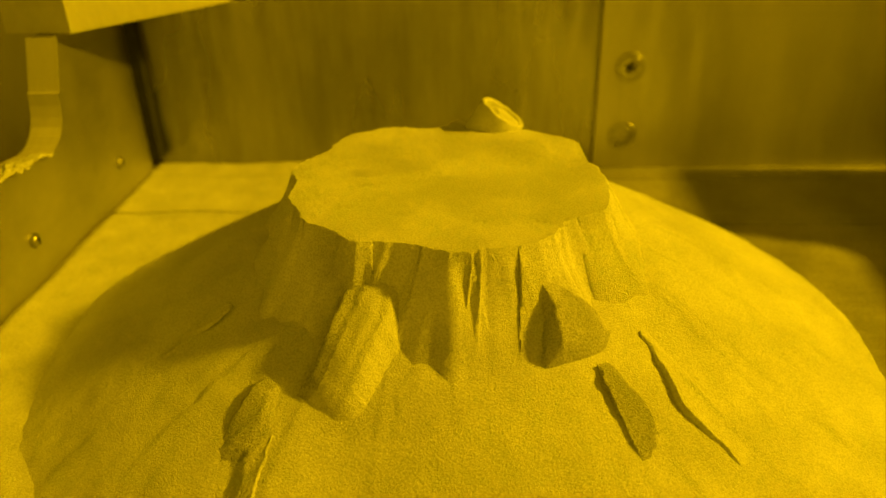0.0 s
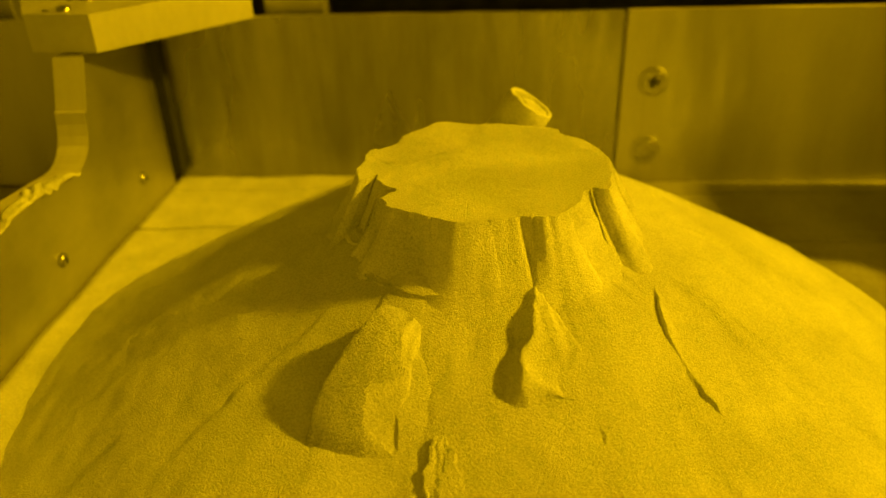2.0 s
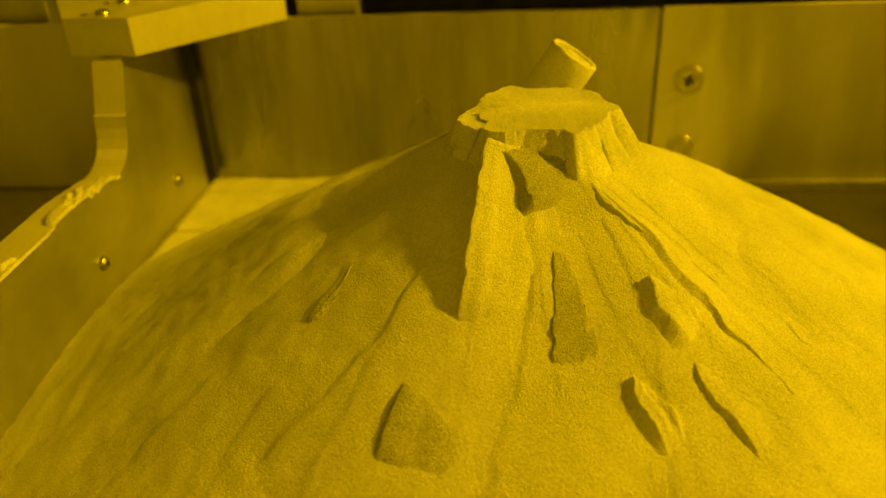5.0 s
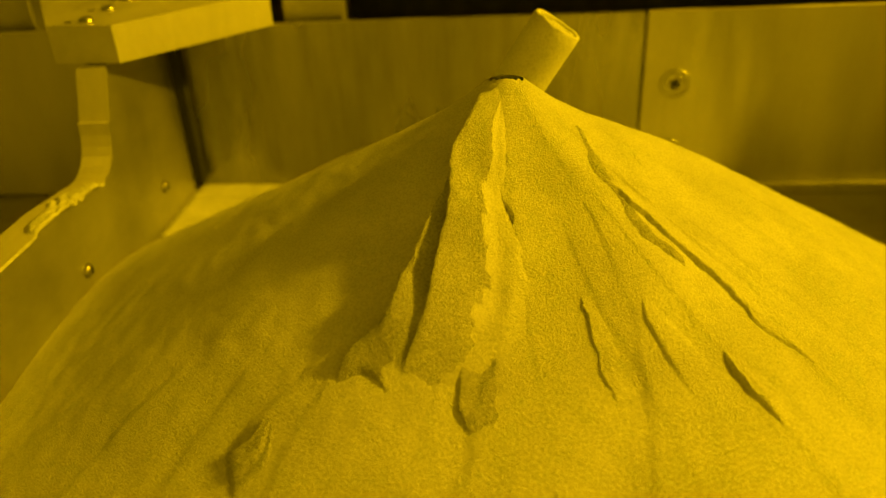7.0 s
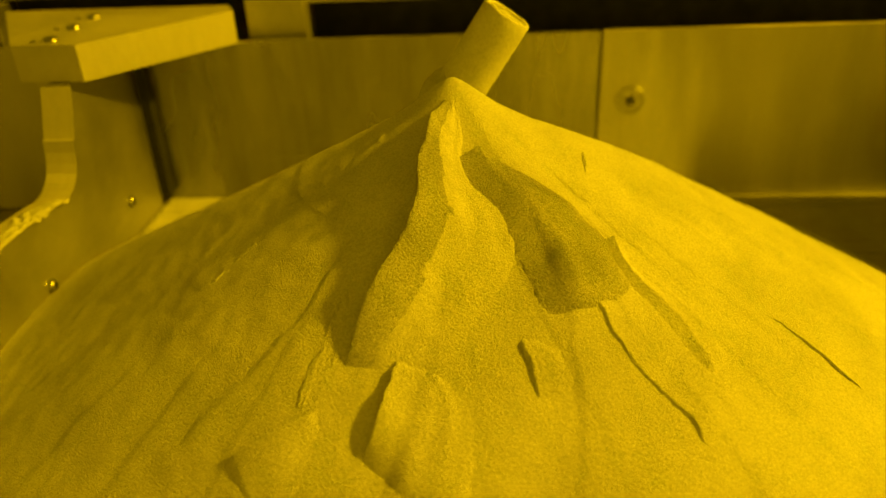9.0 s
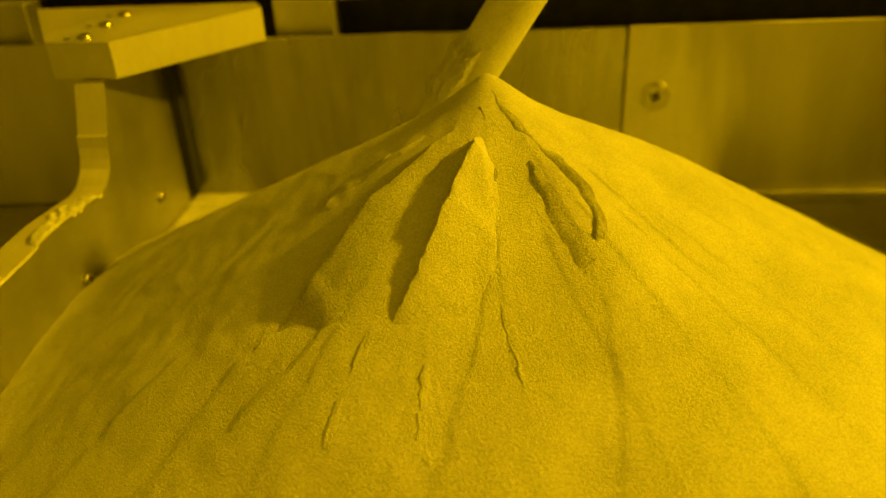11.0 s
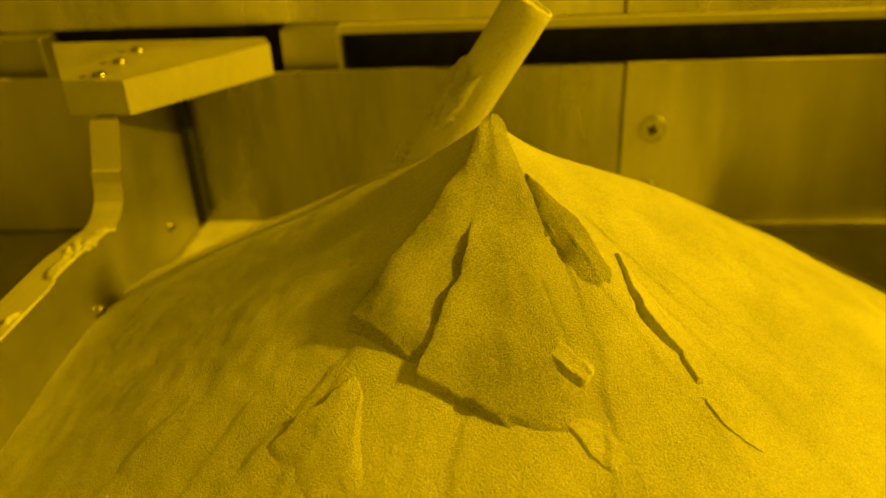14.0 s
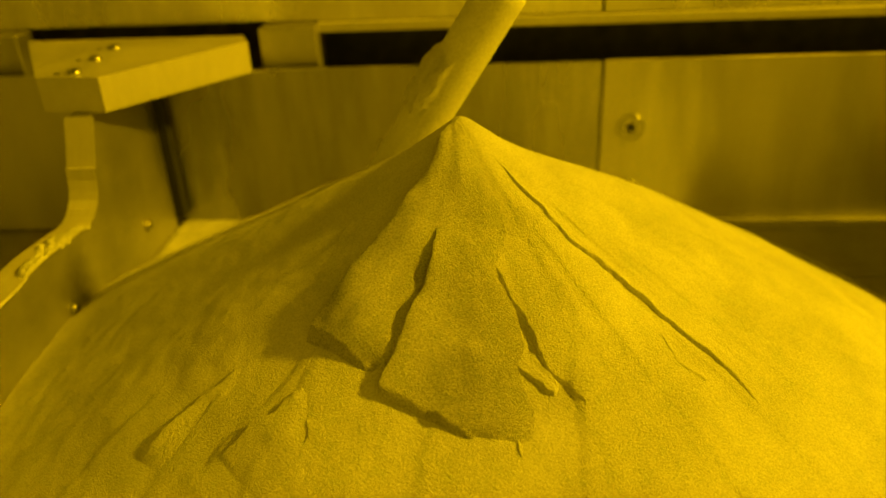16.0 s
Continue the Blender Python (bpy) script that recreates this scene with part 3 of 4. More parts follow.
def scarp(show, hide, ref, line, thick, width, cliff, grain=False, flat=False, head=0.2, blunt=False, crest=False, band=0.0, glide_by=7):
    """A sheet of powder that has broken along a line (direction in degrees and radius in millimetres, from head to toe).
    It stands up in a cliff along the line and dies away to the other side, or ends there in a low step (flat).
    A crest is tall and even and throws shade; band is the share of its body beside the line that is freshly broken.
    It slides down the slope from show to hide and lies on the line at ref. Millimetres: thickness, width at head, middle and toe, the cliff's breadth."""
    seed = 2.3 * len(SCARPS) + 0.7
    SCARPS.append(seed)
    plan = [Vector((r / 1000 * math.cos(radians(a)), r / 1000 * math.sin(radians(a)))) for a, r in line]
    long = sum((b - a).length for a, b in zip(plan, plan[1:]))
    nu, nv = max(30, min(130, int(long / 0.0008))), 34
    thick, cliff, by = thick / 1000, (cliff if cliff > 3 else cliff * 0.65) / 1000, glide_by / 1000
    bm = bmesh.new()
    rows = []
    for j in range(nu + 1):
        u = j / nu
        here = spline(plan, u)
        way = (spline(plan, min(1.0, u + 0.06)) - spline(plan, max(0.0, u - 0.06))).normalized()
        across = Vector((-way.y, way.x))
        w = (width[0] + (width[1] - width[0]) * smooth_step(u * 2) if u < 0.5 else width[1] + (width[2] - width[1]) * smooth_step(u * 2 - 1)) / 1000
        w *= 1 + 0.16 * noise.noise((u * long * 60, seed, 0))
        if blunt:
            w *= math.sqrt(max(0.5 if crest else 0.1, 1 - max(0.0, (u - 0.8) / 0.2) ** 2))
        if not crest:
            w *= math.sqrt(min(1.0, 0.12 + u / 0.35))
        w += cliff
        tall = thick * smooth_step(u / head) * (1 + 0.2 * noise.noise((u * long * 60, seed, 2)) if crest else max(0.25, 0.9 + 0.75 * noise.noise((u * long * 55, seed, 2))))
        tall *= smooth_step((1 - u) / 0.05) ** 0.6 if blunt else smooth_step((1 - u) / (0.6 if crest else 0.4))
        if flat and crest:
            tall *= 1 - 0.62 * u
        row = []
        for i in range(nv + 1):
            # fine steps over the cliff, wide ones over the body
            q = i / nv
            d = cliff * (q / 0.35) if q < 0.35 else cliff + (w - cliff) * ((q - 0.35) / 0.65)
            rag = (0.0015 if crest else 0.0030) * noise.noise((u * long * 62, q * 0.5, seed + 8)) + (0.0006 if crest else 0.0013) * noise.noise((u * long * 170, q * 0.7, seed)) + 0.0005 * noise.noise((u * long * 520, q * 0.9, seed + 1)) + 0.0002 * noise.noise((u * long * 1500, q, seed + 2))
            x, y = here + across * (d - cliff * 0.9 + rag)
            body = (d - cliff) / max(1e-5, w - cliff)
            if d < cliff:
                face = d / cliff
                h = (0.25 * face + 0.75 * smooth_step(face * 1.05)) if cliff < 0.004 else face ** 1.25
                h += (0.12 * noise.noise((u * long * 260, face * 1.3, seed + 6)) + 0.06 * noise.noise((u * long * 700, face * 2, seed + 7))) * face * (1 - face) * 3
            elif flat:
                h = (1 - 0.45 * body) * smooth_step((1 - body) / 0.4)
            else:
                h = (1 - body) ** (1.8 if crest else 1.25)
            h *= tall * (0.95 + 0.2 * noise.noise((u * long * 70, body * 2, seed + 3)))
            h += 0.0004 * noise.noise((x * 90, y * 90, seed)) * min(1.0, thick / 0.003)
            h += 0.16 * tall * noise.noise((u * long * 25, body * 5, seed + 9)) * min(1.0, 4 * body * (1 - body)) if d > cliff else 0.0
            h += (0.0016 * abs(noise.noise((u * long * 16, body * 5 + 0.3 * seed, seed + 5))) - 0.0004) * min(1.0, 4 * body * (1 - body)) * min(1.0, thick / 0.004) if d > cliff else 0.0
            h -= 0.003 * max(0.0, body) ** 4 + (0.0 if blunt else (0.009 if crest else 0.004) * smooth_step((u - 0.7) / 0.3))
            edge = -0.0022 if i in (0, nv) or j in (0, nu) else -0.0004
            row.append(bm.verts.new((x, y, slope_height(x, y) + h + edge)))
        rows.append(row)
    grid_faces(bm, rows)
    face_up(bm)
    ob = part("slide", bm, FRESH if grain else POWDER, mound, "freshly broken grainy powder" if grain else "", smooth=True)
    if band:
        ob.data.materials.append(FRESH)
        for n, face in enumerate(ob.data.polygons):
            j, i = divmod(n, nv)
            wide = 0.35 + 0.65 * band * (1 + 0.5 * noise.noise((j * 0.08, seed, 4)))
            face.material_index = 1 if 3 < i < wide * nv else 0
    mid = spline(plan, 0.5)
    way = (plan[-1] - plan[0]).normalized()
    last = min(hide, 16.0)

    def gone_by(t):
        return by * smooth_step((t - show) / (last - show + 0.4))

    def scarp_pose(t):
        deep = 0.05 * smooth_step((show - t) / 0.3) if show > 0 else 0.0
        up = smooth_step((t - show) / 0.45) if show > 0 else 1.0
        if hide < 16:
            up *= smooth_step((hide + 0.25 - t) / 0.6)
        d = gone_by(t) - gone_by(ref)
        return carry(t, math.atan2(mid.y, mid.x), mid.length) @ Matrix.Translation((d * way.x, d * way.y, -SLOPE * d - deep - (1 - up) * (thick + 0.006)))
    p, q = max(0.0, show), min(16.0, hide + 0.25)
    times = {0.0, 16.0, p, q, max(0.0, p - 0.3), max(0.0, p - 0.15)} | {round(p + (q - p) * i / 6, 3) for i in range(7)} | {min(q, p + 0.2), min(q, p + 0.45), max(p, q - 0.3), max(p, q - 0.6)}
    MOVES.append((ob, sorted(times | {1.5, 3.5, 5.0, 7.0, 8.5, 9.0}), scarp_pose))


def slides_top_breaks():
    scarp(-1, 1.2, 0, ((-118, 60), (-117, 75), (-118, 88), (-119, 105)), 10, (22, 24, 20), 2, crest=True, flat=True, band=0.2, head=0.04)
    scarp(-1, 1.2, 0, ((-126, 95), (-126, 114), (-126, 134)), 1.4, (9, 14, 16), 1.5, grain=True, flat=True)
    scarp(-1, 1.2, 0, ((-90, 74), (-92, 92), (-92, 112)), 1.2, (14, 30, 40), 1.2)
    scarp(-1, 1.2, 0, ((-57, 53), (-64, 73), (-65, 84)), 11, (24, 28, 24), 7, grain=True, head=0.04, blunt=True)
    scarp(-1, 1.2, 0, ((-57, 88), (-59, 105), (-60, 126)), 1.4, (12, 16, 16), 1.5, grain=True, flat=True)
    scarp(-1, 1.2, 0, ((-42, 85), (-46, 105), (-47, 126), (-46, 142)), 1.6, (10, 18, 20), 1.2)
    scarp(0.55, 1.95, 1, ((-69, 42), (-65, 53), (-67, 68), (-69, 80)), 9, (22, 32, 28), 11, grain=True, head=0.04, blunt=True)
    scarp(0.55, 1.95, 1, ((-70, 83), (-73, 99), (-74, 113)), 1.6, (14, 22, 26), 1.2)
    scarp(0.55, 1.95, 1, ((-117, 67), (-117, 84), (-116, 97), (-112, 117)), 3.1, (12, 16, 16), 2, grain=True, flat=True)
    scarp(0.55, 1.95, 1, ((-93, 80), (-87, 93), (-86, 107)), 1.1, (10, 14, 14), 1.2)
    scarp(0.55, 1.95, 1, ((-47, 69), (-44, 85), (-46, 100), (-47, 116)), 1.9, (10, 16, 14), 1.5)
    scarp(1.3, 3, 2, ((-72, 57), (-77, 69), (-82, 85), (-81, 94)), 9, (14, 26, 24), 9, head=0.03)
    scarp(1.3, 3, 2, ((-113, 64), (-116, 81), (-119, 99), (-117, 121)), 10, (12, 30, 30), 2, crest=True, band=0.5)
    scarp(1.3, 3, 2, ((-109, 72), (-106, 87), (-102, 111)), 1.6, (14, 30, 34), 1.2)
    scarp(1.3, 3, 2, ((-31, 70), (-45, 85), (-48, 103), (-48, 120)), 1.9, (12, 18, 16), 1.5)
    scarp(1.3, 3, 2, ((-73, 87), (-71, 104), (-70, 117)), 1.1, (10, 12, 14), 1.5, grain=True, flat=True)
    scarp(2.4, 4, 3, ((-144, 27), (-134, 39), (-125, 60), (-120, 80), (-118, 100)), 9, (14, 30, 26), 2, crest=True, band=0.12)
    scarp(2.4, 4, 3, ((-62, 32), (-69, 50), (-76, 68), (-84, 79)), 5.6, (24, 34, 26), 10, grain=True, head=0.04)
    scarp(2.4, 4, 3, ((-32, 33), (-45, 53), (-55, 74), (-60, 86)), 1.6, (8, 14, 12), 1.2)
    scarp(2.4, 4, 3, ((-16, 53), (-23, 69), (-32, 85), (-32, 103)), 2.2, (12, 22, 16), 2)
    scarp(2.4, 4, 3, ((-72, 76), (-72, 91), (-70, 107), (-70, 119)), 2.2, (12, 18, 16), 2.5)
    scarp(2.4, 4, 3, ((-103, 77), (-99, 92), (-95, 103), (-94, 114)), 1, (16, 22, 26), 1.2, flat=True)
    scarp(3.3, 5.4, 4, ((-120, 23), (-102, 30), (-90, 40)), 6.4, (22, 24, 16), 6, grain=True, head=0.04, blunt=True)
    scarp(3.3, 5.4, 4, ((-54, 29), (-59, 43), (-52, 59), (-52, 78), (-50, 99), (-50, 121), (-50, 136)), 2.2, (10, 24, 20), 2)
    scarp(3.3, 5.4, 4, ((-62, 67), (-64, 79), (-61, 92)), 4.8, (12, 18, 10), 5, head=0.1)
    scarp(3.3, 5.4, 4, ((-73, 90), (-74, 101), (-73, 116)), 4, (8, 14, 10), 4, head=0.1)
    scarp(3.3, 5.4, 4, ((-64, 91), (-63, 106), (-61, 125)), 1.9, (12, 18, 18), 1.5)
    scarp(3.3, 5.4, 4, ((-143, 65), (-139, 83), (-138, 98)), 1.4, (5, 8, 5), 1.2, grain=True, flat=True)
    scarp(3.3, 5.4, 4, ((-112, 95), (-112, 107), (-111, 122)), 1.6, (20, 30, 34), 2, grain=True, flat=True)
    scarp(3.3, 5.4, 4, ((-132, 19), (-111, 45), (-107, 68), (-106, 86)), 9.5, (16, 26, 14), 2.5, crest=True, head=0.08)
    scarp(4.6, 6.3, 5, ((-117, 15), (-110, 41), (-109, 64), (-110, 88)), 4.3, (20, 34, 26), 3)
    scarp(4.6, 6.3, 5, ((-53, 37), (-53, 59), (-52, 82), (-49, 102)), 3.2, (12, 22, 16), 4)
    scarp(4.6, 6.3, 5, ((-82, 52), (-84, 76), (-87, 97)), 1.6, (12, 22, 22), 2, grain=True)


def slides_from_the_peak():
    scarp(5.6, 7.2, 6.5, ((-127, 19), (-113, 38), (-112, 58), (-112, 76), (-113, 88), (-117, 100), (-114, 115), (-113, 133)), 12, (10, 40, 28), 2, crest=True, band=0.3)
    scarp(5.6, 7.2, 6.5, ((-117, 13), (-102, 35), (-96, 68)), 2.5, (14, 24, 18), 2.5, grain=True)
    scarp(5.6, 7.2, 6.5, ((-17, 21), (-44, 39), (-50, 57), (-49, 76), (-47, 90)), 4, (10, 22, 14), 8, grain=True, head=0.05)
    scarp(5.6, 7.2, 6.5, ((-63, 75), (-64, 88), (-65, 106), (-62, 111)), 2.8, (14, 24, 20), 4.5, head=0.05, blunt=True)
    scarp(5.6, 7.2, 6.5, ((-47, 91), (-47, 108), (-47, 130)), 1.6, (10, 16, 16), 1.2)
    scarp(5.6, 7.2, 6.5, ((-1, 40), (-22, 52), (-33, 75)), 1.9, (8, 12, 10), 3)
    scarp(5.6, 7.2, 6.5, ((-136, 43), (-132, 52), (-129, 62)), 1.6, (4, 6, 5), 1.2, grain=True)
    scarp(6.55, 7.95, 7.5, ((-124, 8), (-111, 26), (-112, 49), (-107, 65), (-106, 80), (-107, 97), (-107, 112), (-105, 122)), 12, (8, 36, 28), 1.8, crest=True, band=0.35, head=0.15)
    scarp(6.55, 7.95, 7.5, ((-108, 28), (-91, 51), (-88, 65), (-89, 81)), 1.9, (12, 34, 26), 1.5)
    scarp(6.55, 7.95, 7.5, ((-99, 84), (-97, 102), (-95, 120)), 2.2, (12, 16, 18), 1.8, grain=True)
    scarp(6.55, 7.95, 7.5, ((-41, 36), (-46, 48), (-44, 66), (-43, 89), (-43, 103), (-42, 128), (-44, 148)), 2.5, (8, 22, 18), 2.5)
    scarp(6.55, 7.95, 7.5, ((-55, 104), (-55, 114), (-55, 124), (-54, 136)), 2.2, (8, 16, 14), 2.5)
    scarp(6.55, 7.95, 7.5, ((-74, 76), (-75, 98), (-75, 115)), 0.9, (8, 12, 14), 1.2)
    scarp(6.55, 7.95, 7.5, ((-124, 123), (-125, 132), (-127, 139)), 2.5, (12, 18, 18), 1.5, grain=True)
    scarp(7.4, 10.5, 8.5, ((-113, 7), (-105, 26), (-105, 39), (-101, 56), (-104, 71), (-107, 87), (-108, 102), (-108, 115)), 12, (8, 40, 30), 1.8, crest=True, band=0.22, head=0.15)
    scarp(7.4, 10.5, 8.5, ((-74, 25), (-66, 47), (-62, 64), (-65, 85)), 4.4, (8, 28, 24), 14, grain=True, head=0.04, blunt=True)
    scarp(7.4, 10.5, 8.5, ((-77, 86), (-77, 98), (-77, 107)), 1.6, (10, 20, 14), 1.5)
    scarp(7.4, 10.5, 8.5, ((-61, 76), (-60, 98), (-58, 120), (-58, 137)), 1.7, (8, 20, 22), 1.2)
    scarp(7.4, 10.5, 8.5, ((-42, 68), (-47, 81), (-47, 98), (-48, 111), (-47, 119)), 3.6, (8, 22, 16), 4.5, head=0.04)
    scarp(7.4, 10.5, 8.5, ((-108, 109), (-115, 122), (-118, 133)), 2.5, (20, 30, 30), 1.8)
    scarp(7.4, 10.5, 8.5, ((-98, 92), (-99, 106), (-103, 123)), 3.1, (26, 40, 46), 1.8)
    scarp(7.4, 10.5, 8.5, ((-27, 112), (-28, 132), (-29, 156)), 1.2, (8, 14, 14), 1.2)
    scarp(8.75, 10.6, 9, ((6, 46), (-41, 59), (-46, 73), (-42, 84)), 4.4, (8, 24, 22), 9, grain=True, head=0.05, blunt=True)
    scarp(9.6, 11.2, 9, ((-91, 13), (-99, 35), (-104, 59), (-108, 84), (-111, 111)), 11, (8, 50, 60), 2, crest=True)
    scarp(9.6, 11.2, 9, ((-66, 27), (-68, 49), (-68, 72), (-70, 92)), 4, (8, 24, 22), 9, grain=True, head=0.05)
    scarp(9.6, 11.2, 9, ((-47, 68), (-48, 93), (-49, 119)), 2.5, (8, 20, 16), 3.5)


def slides_near_the_end():
    scarp(10.7, 13.95, 12.5, ((-132, 10), (-147, 27), (-153, 46), (-152, 60)), 3.1, (3, 7, 6), 1.2)
    scarp(10.7, 13.95, 12.5, ((-107, 11), (-122, 32), (-131, 61), (-129, 84), (-130, 105), (-126, 121), (-120, 133)), 11, (6, 50, 70), 1.8, crest=True, grain=True)
    scarp(10.7, 13.95, 12.5, ((-77, 9), (-63, 25), (-52, 47), (-62, 71)), 5.6, (5, 22, 16), 7, grain=True, head=0.04, blunt=True)
    scarp(10.7, 13.95, 12.5, ((-101, 14), (-86, 36), (-92, 51)), 3.6, (4, 11, 12), 5, grain=True, head=0.08, blunt=True)
    scarp(10.7, 13.95, 12.5, ((-61, 35), (-65, 47), (-72, 58)), 3.2, (5, 12, 14), 5, head=0.08, blunt=True)
    scarp(10.7, 13.95, 12.5, ((-61, 77), (-62, 91), (-60, 108), (-57, 130), (-56, 146)), 2, (8, 18, 18), 2)
    scarp(10.7, 13.95, 12.5, ((-92, 53), (-90, 66), (-83, 75)), 1.1, (10, 18, 16), 1.2, flat=True, blunt=True)
    scarp(10.7, 13.95, 12.5, ((-118, 59), (-112, 73), (-98, 74)), 1, (14, 26, 16), 1.2, flat=True, blunt=True)
    scarp(10.7, 13.95, 12.5, ((-105, 93), (-100, 105), (-100, 117)), 1.4, (12, 16, 16), 1.5, flat=True, blunt=True)
    scarp(10.7, 13.95, 12.5, ((-55, 103), (-52, 121), (-50, 142), (-50, 155)), 1.6, (6, 12, 12), 1.2)
    scarp(10.7, 13.95, 12.5, ((-48, 77), (-46, 97), (-47, 119), (-46, 140)), 1.4, (6, 14, 12), 1.2)
    scarp(10.7, 13.95, 12.5, ((-116, 82), (-115, 100), (-116, 117)), 1.2, (12, 16, 16), 1.2)
    scarp(10.7, 13.95, 12.5, ((-112, 112), (-112, 127), (-111, 135)), 1, (12, 16, 16), 1.2)
    scarp(13.3, 15.15, 14.5, ((-60, 25), (-55, 45), (-58, 62), (-61, 81)), 4, (6, 16, 12), 8, grain=True, head=0.05)
    scarp(13.3, 15.15, 14.5, ((-41, 60), (-50, 82), (-52, 97), (-51, 107)), 2.5, (6, 14, 12), 3, head=0.05, blunt=True)
    scarp(13.3, 15.15, 14.5, ((-75, 66), (-77, 83), (-72, 96)), 1.9, (8, 14, 10), 1.5, head=0.05, blunt=True)
    scarp(13.3, 15.15, 14.5, ((-77, 102), (-74, 114), (-71, 123)), 1.2, (10, 16, 18), 1.2)
    scarp(13.3, 15.15, 14.5, ((-53, 108), (-52, 123), (-49, 136)), 1.2, (10, 14, 12), 1.2)
    scarp(13.4, 99, 16, ((-168, 3), (-115, 21), (-116, 44), (-122, 69), (-123, 90)), 12, (8, 42, 46), 1.6, crest=True, grain=True, flat=True, blunt=True, head=0.25)
    scarp(13.4, 99, 16, ((-100, 40), (-99, 62), (-102, 81), (-104, 99)), 11, (10, 40, 62), 1.6, crest=True, grain=True, flat=True, head=0.2, blunt=True)
    scarp(13.4, 99, 16, ((-117, 101), (-122, 116), (-125, 137)), 1.6, (26, 40, 44), 1.8)
    scarp(13.4, 99, 16, ((-106, 103), (-105, 114), (-104, 123)), 1.4, (10, 14, 12), 1.5)
    scarp(14.6, 99, 16, ((-101, 9), (-85, 38), (-76, 65), (-72, 90), (-69, 107), (-69, 127)), 1.9, (6, 34, 34), 1.2)
    scarp(14.6, 99, 16, ((-27, 12), (-47, 32), (-46, 52), (-43, 65), (-41, 86), (-40, 110), (-42, 135), (-43, 153)), 2.2, (5, 20, 18), 2)
    scarp(14.6, 99, 16, ((-100, 39), (-95, 49), (-99, 59)), 3.2, (3, 9, 7), 4, head=0.1, blunt=True)
    scarp(14.6, 99, 16, ((-76, 71), (-78, 88), (-73, 98)), 1.6, (4, 13, 8), 1.2, blunt=True)
    scarp(14.6, 99, 16, ((-46, 91), (-48, 102), (-46, 111)), 1, (6, 10, 8), 1.2, blunt=True)
    scarp(14.6, 99, 16, ((-115, 109), (-113, 117), (-112, 127)), 1.2, (10, 14, 14), 1.2)
    scarp(14.6, 99, 16, ((-132, 103), (-135, 124), (-136, 152)), 1.9, (10, 18, 20), 1.5)
    scarp(14.6, 99, 16, ((-144, 38), (-141, 58), (-142, 74)), 1.6, (4, 9, 8), 1.2)

def small_slides():
    rng = random.Random(21)
    for n in range(20):
        show = rng.uniform(-1.5, 13.5)
        hide = show + rng.uniform(1.5, 4.5)
        top = rng.uniform(25, 120) if show > 5 else rng.uniform(62, 120)
        lobe(rng.uniform(-175, -5), rng.uniform(-5, 5), top, rng.uniform(20, 55), rng.uniform(5, 14), rng.uniform(0.2, 0.7), rng.uniform(0.5, 1.2),
             show, hide if hide < 14 else 99, rng.uniform(5, 25), rng.choice((0.05, 0.3, 0.5)), rng.choice((-1, -1, 1)))


slope_sheet(lambda x, y, r, s: first_height(r, s) + early_relief(x, y, r) - 180 * max(0.0, 0.0565 - r) ** 2, 0.047, "steep early slope of the mound", lambda t: pose(0, 0, glide(FIRST, t)))
slope_sheet(lambda x, y, r, s: slope_height(x, y) - 90 * max(0.0, 0.051 - r) ** 2, 0.042, "broad late slope of the mound", lambda t: pose(0, 0, glide(LAST, t)))
crumbling_top()
slides_top_breaks()
slides_from_the_peak()
slides_near_the_end()
small_slides()


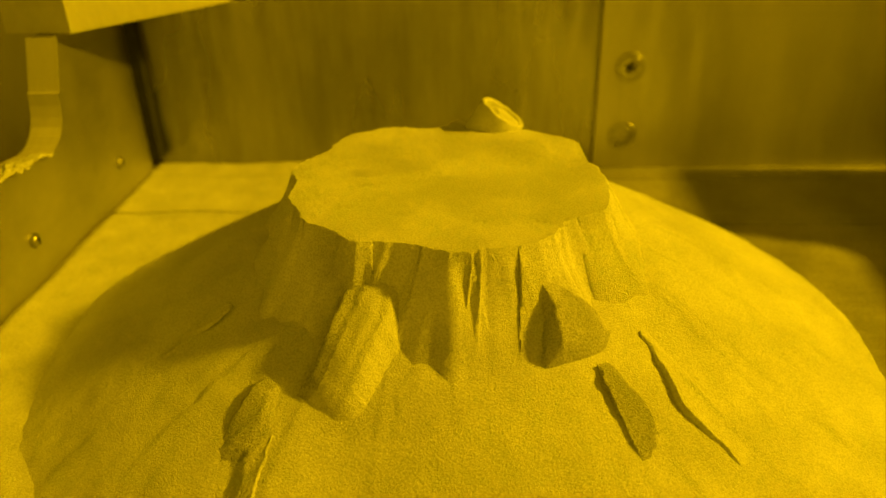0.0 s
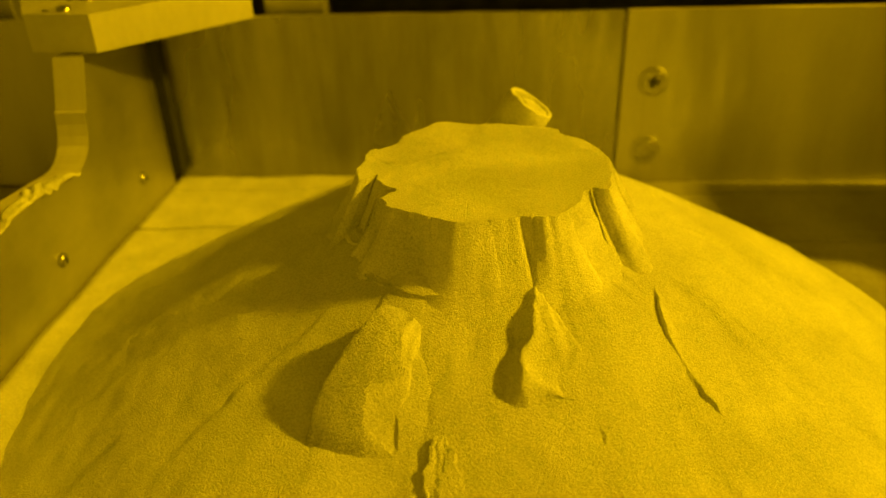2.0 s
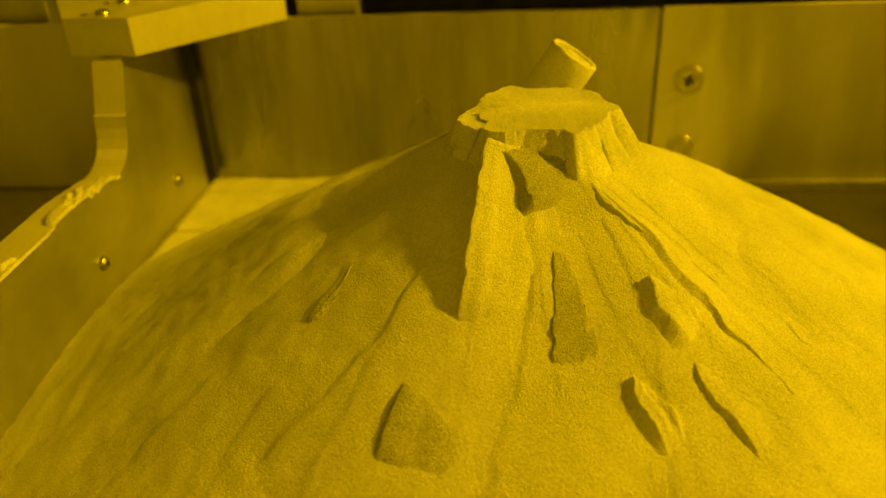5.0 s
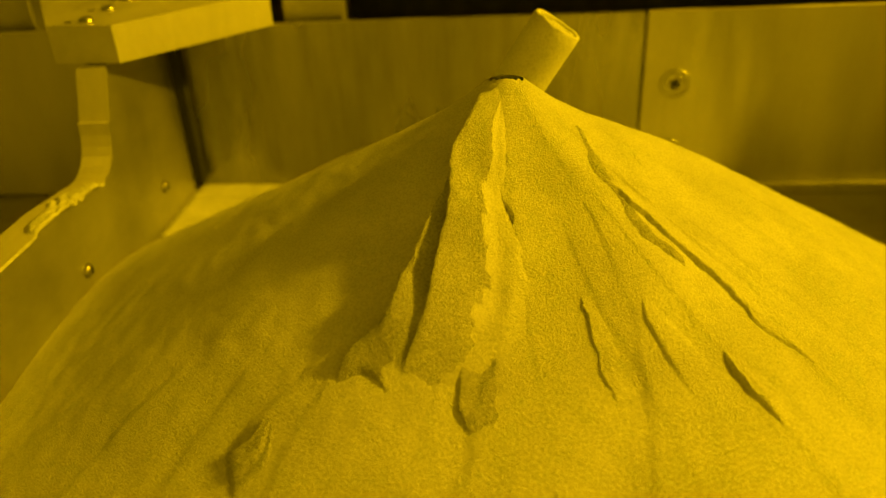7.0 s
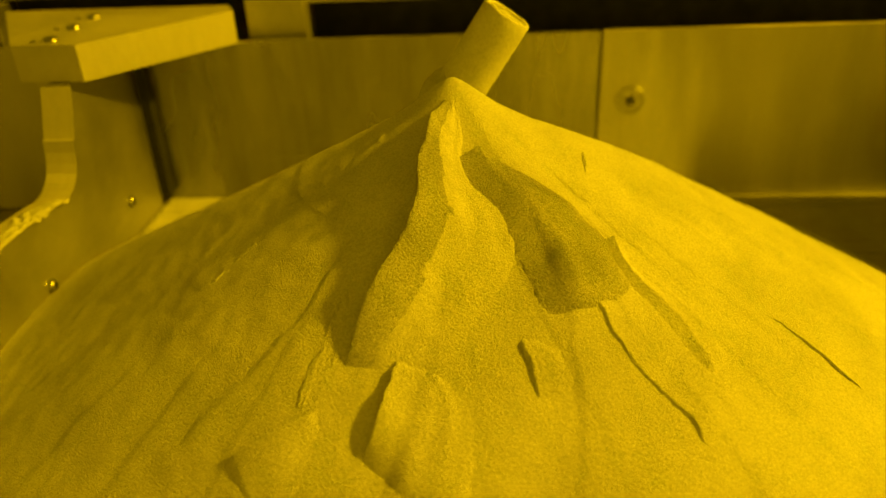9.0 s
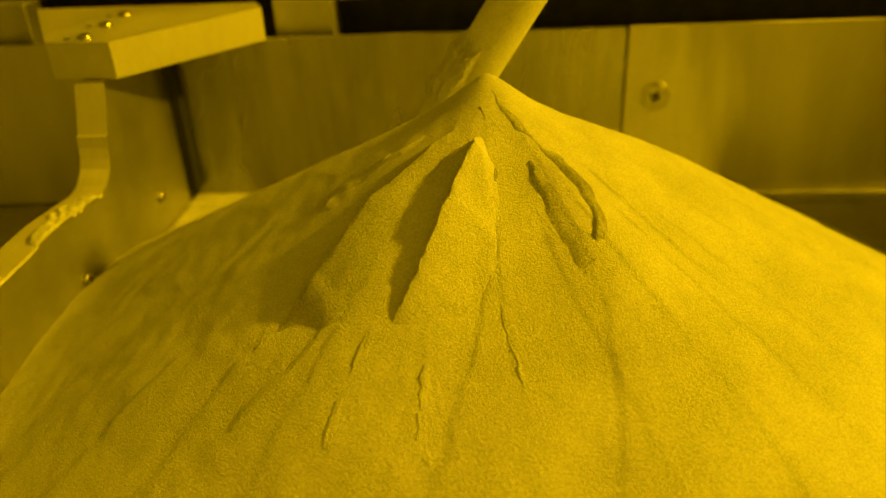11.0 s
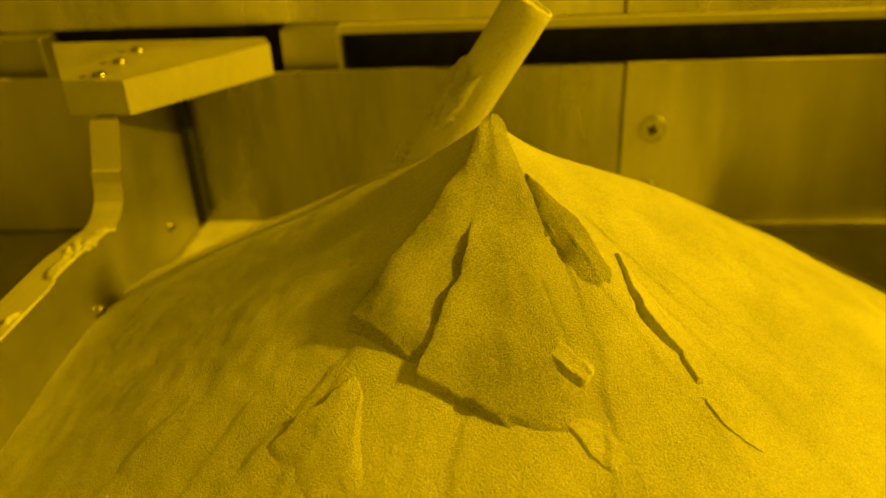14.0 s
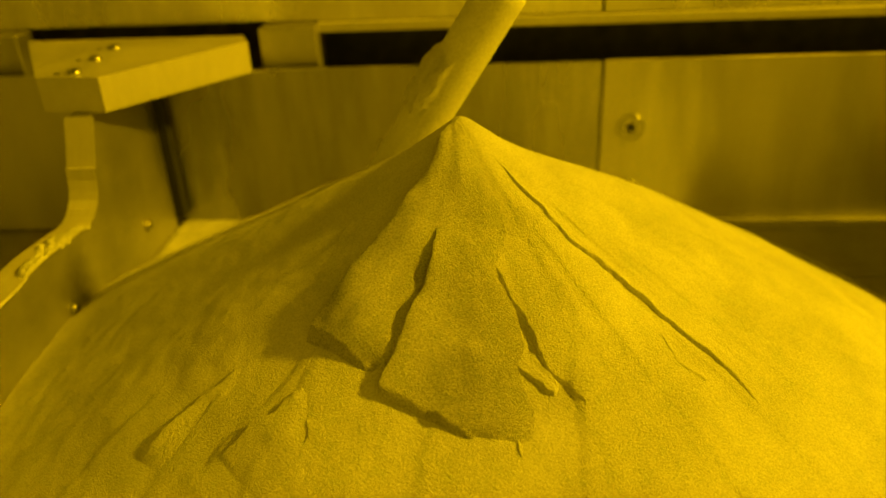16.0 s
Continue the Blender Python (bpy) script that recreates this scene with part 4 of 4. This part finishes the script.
# ---------------------------------------------------------------- tube in the powder
def printed_tube():
    ob = holder("plastic_tube", 0, 0, 0)
    bm = bmesh.new()
    n, length, outer, inner = 56, 0.125, 0.0108, 0.0086
    def ring(r, z, jag=0.0):
        return [bm.verts.new((r * math.cos(math.tau * i / n), r * math.sin(math.tau * i / n), z + jag * noise.noise((math.cos(math.tau * i / n) * 2, math.sin(math.tau * i / n) * 2, 5)))) for i in range(n)]
    rings = [ring(outer, -length * (1 - q / 24)) for q in range(24)] + [ring(outer, -0.0006, 0.0008), ring(outer - 0.0004, 0, 0.001), ring(inner + 0.0004, 0, 0.001), ring(inner, -0.0008, 0.0006), ring(inner, -0.03)]
    for a, b in zip(rings, rings[1:]):
        for i in range(n):
            bm.faces.new((a[i], a[(i + 1) % n], b[(i + 1) % n], b[i]))
    bm.faces.new(rings[0][::-1])
    bmesh.ops.recalc_face_normals(bm, faces=bm.faces)
    part("tube_wall", bm, TUBE, ob, smooth=True)
    bm = bmesh.new()
    rows = []
    for j in range(9):
        r = inner * j / 8
        rows.append([bm.verts.new((r * math.cos(math.tau * i / 24), r * math.sin(math.tau * i / 24), -0.0012 + 0.0012 * noise.noise((r * 260 * math.cos(math.tau * i / 24), r * 260 * math.sin(math.tau * i / 24), 2)) - 0.004 * smooth_step((-r * math.cos(math.tau * i / 24) - 0.002) / 0.004))) for i in range(25)])
    grid_faces(bm, rows)
    part("powder_fill", bm, POWDER, ob, "loose powder filling the tube", True)
    bm = bmesh.new()
    rows = []
    for j in range(17):
        l = j / 16
        row = []
        for i in range(21):
            a = math.radians(-215 + 118 * i / 20) + 0.1 * noise.noise((l * 5, 0, 3))
            rag = 0.006 * noise.noise((i * 0.35, 4.0, 1.0)) + 0.003 * noise.noise((i * 1.1, 2.0, 1.0))
            edge = min(1, l / 0.25) * min(1, (20 - i) / 3)
            r = outer - 0.0006 + 0.0042 * edge * (0.7 + 0.5 * noise.noise((l * 6, i * 0.3, 8)))
            row.append(bm.verts.new((r * math.cos(a), r * math.sin(a), -0.034 + 1.4 * rag - 0.028 * l)))
        rows.append(row)
    grid_faces(bm, rows)
    bmesh.ops.recalc_face_normals(bm, faces=bm.faces)
    part("crust", bm, POWDER, ob, "ragged crust of caked powder on the tube", True)
    return tagged(ob, "hollow white sintered tube leaning out of the powder", "tube")


tube = printed_tube()
TUBE_AT = pose(0.219, -0.130, 0.0745, 0, 33, 0)


LIFT = [(0, 0), (9, 0.063), (11.2, 0.0786), (13.5, 0.0786), (14.3, 0.0895), (16, 0.0895)]
SHIFT = [(0, 0), (9, 0), (11.2, -0.003), (16, -0.0035)]


def tube_pose(t):
    return Matrix.Translation((glide(SHIFT, t), 0, glide(LIFT, t))) @ TUBE_AT


def motions():
    for ob, times, at in MOVES:
        walk(ob, [(t, at(t)) for t in times])
    walk(tube, [(t, tube_pose(t)) for t in [i * 0.5 for i in range(23)] + [11.2, 12, 13.5, 13.9, 14.3, 15, 16]])


motions()
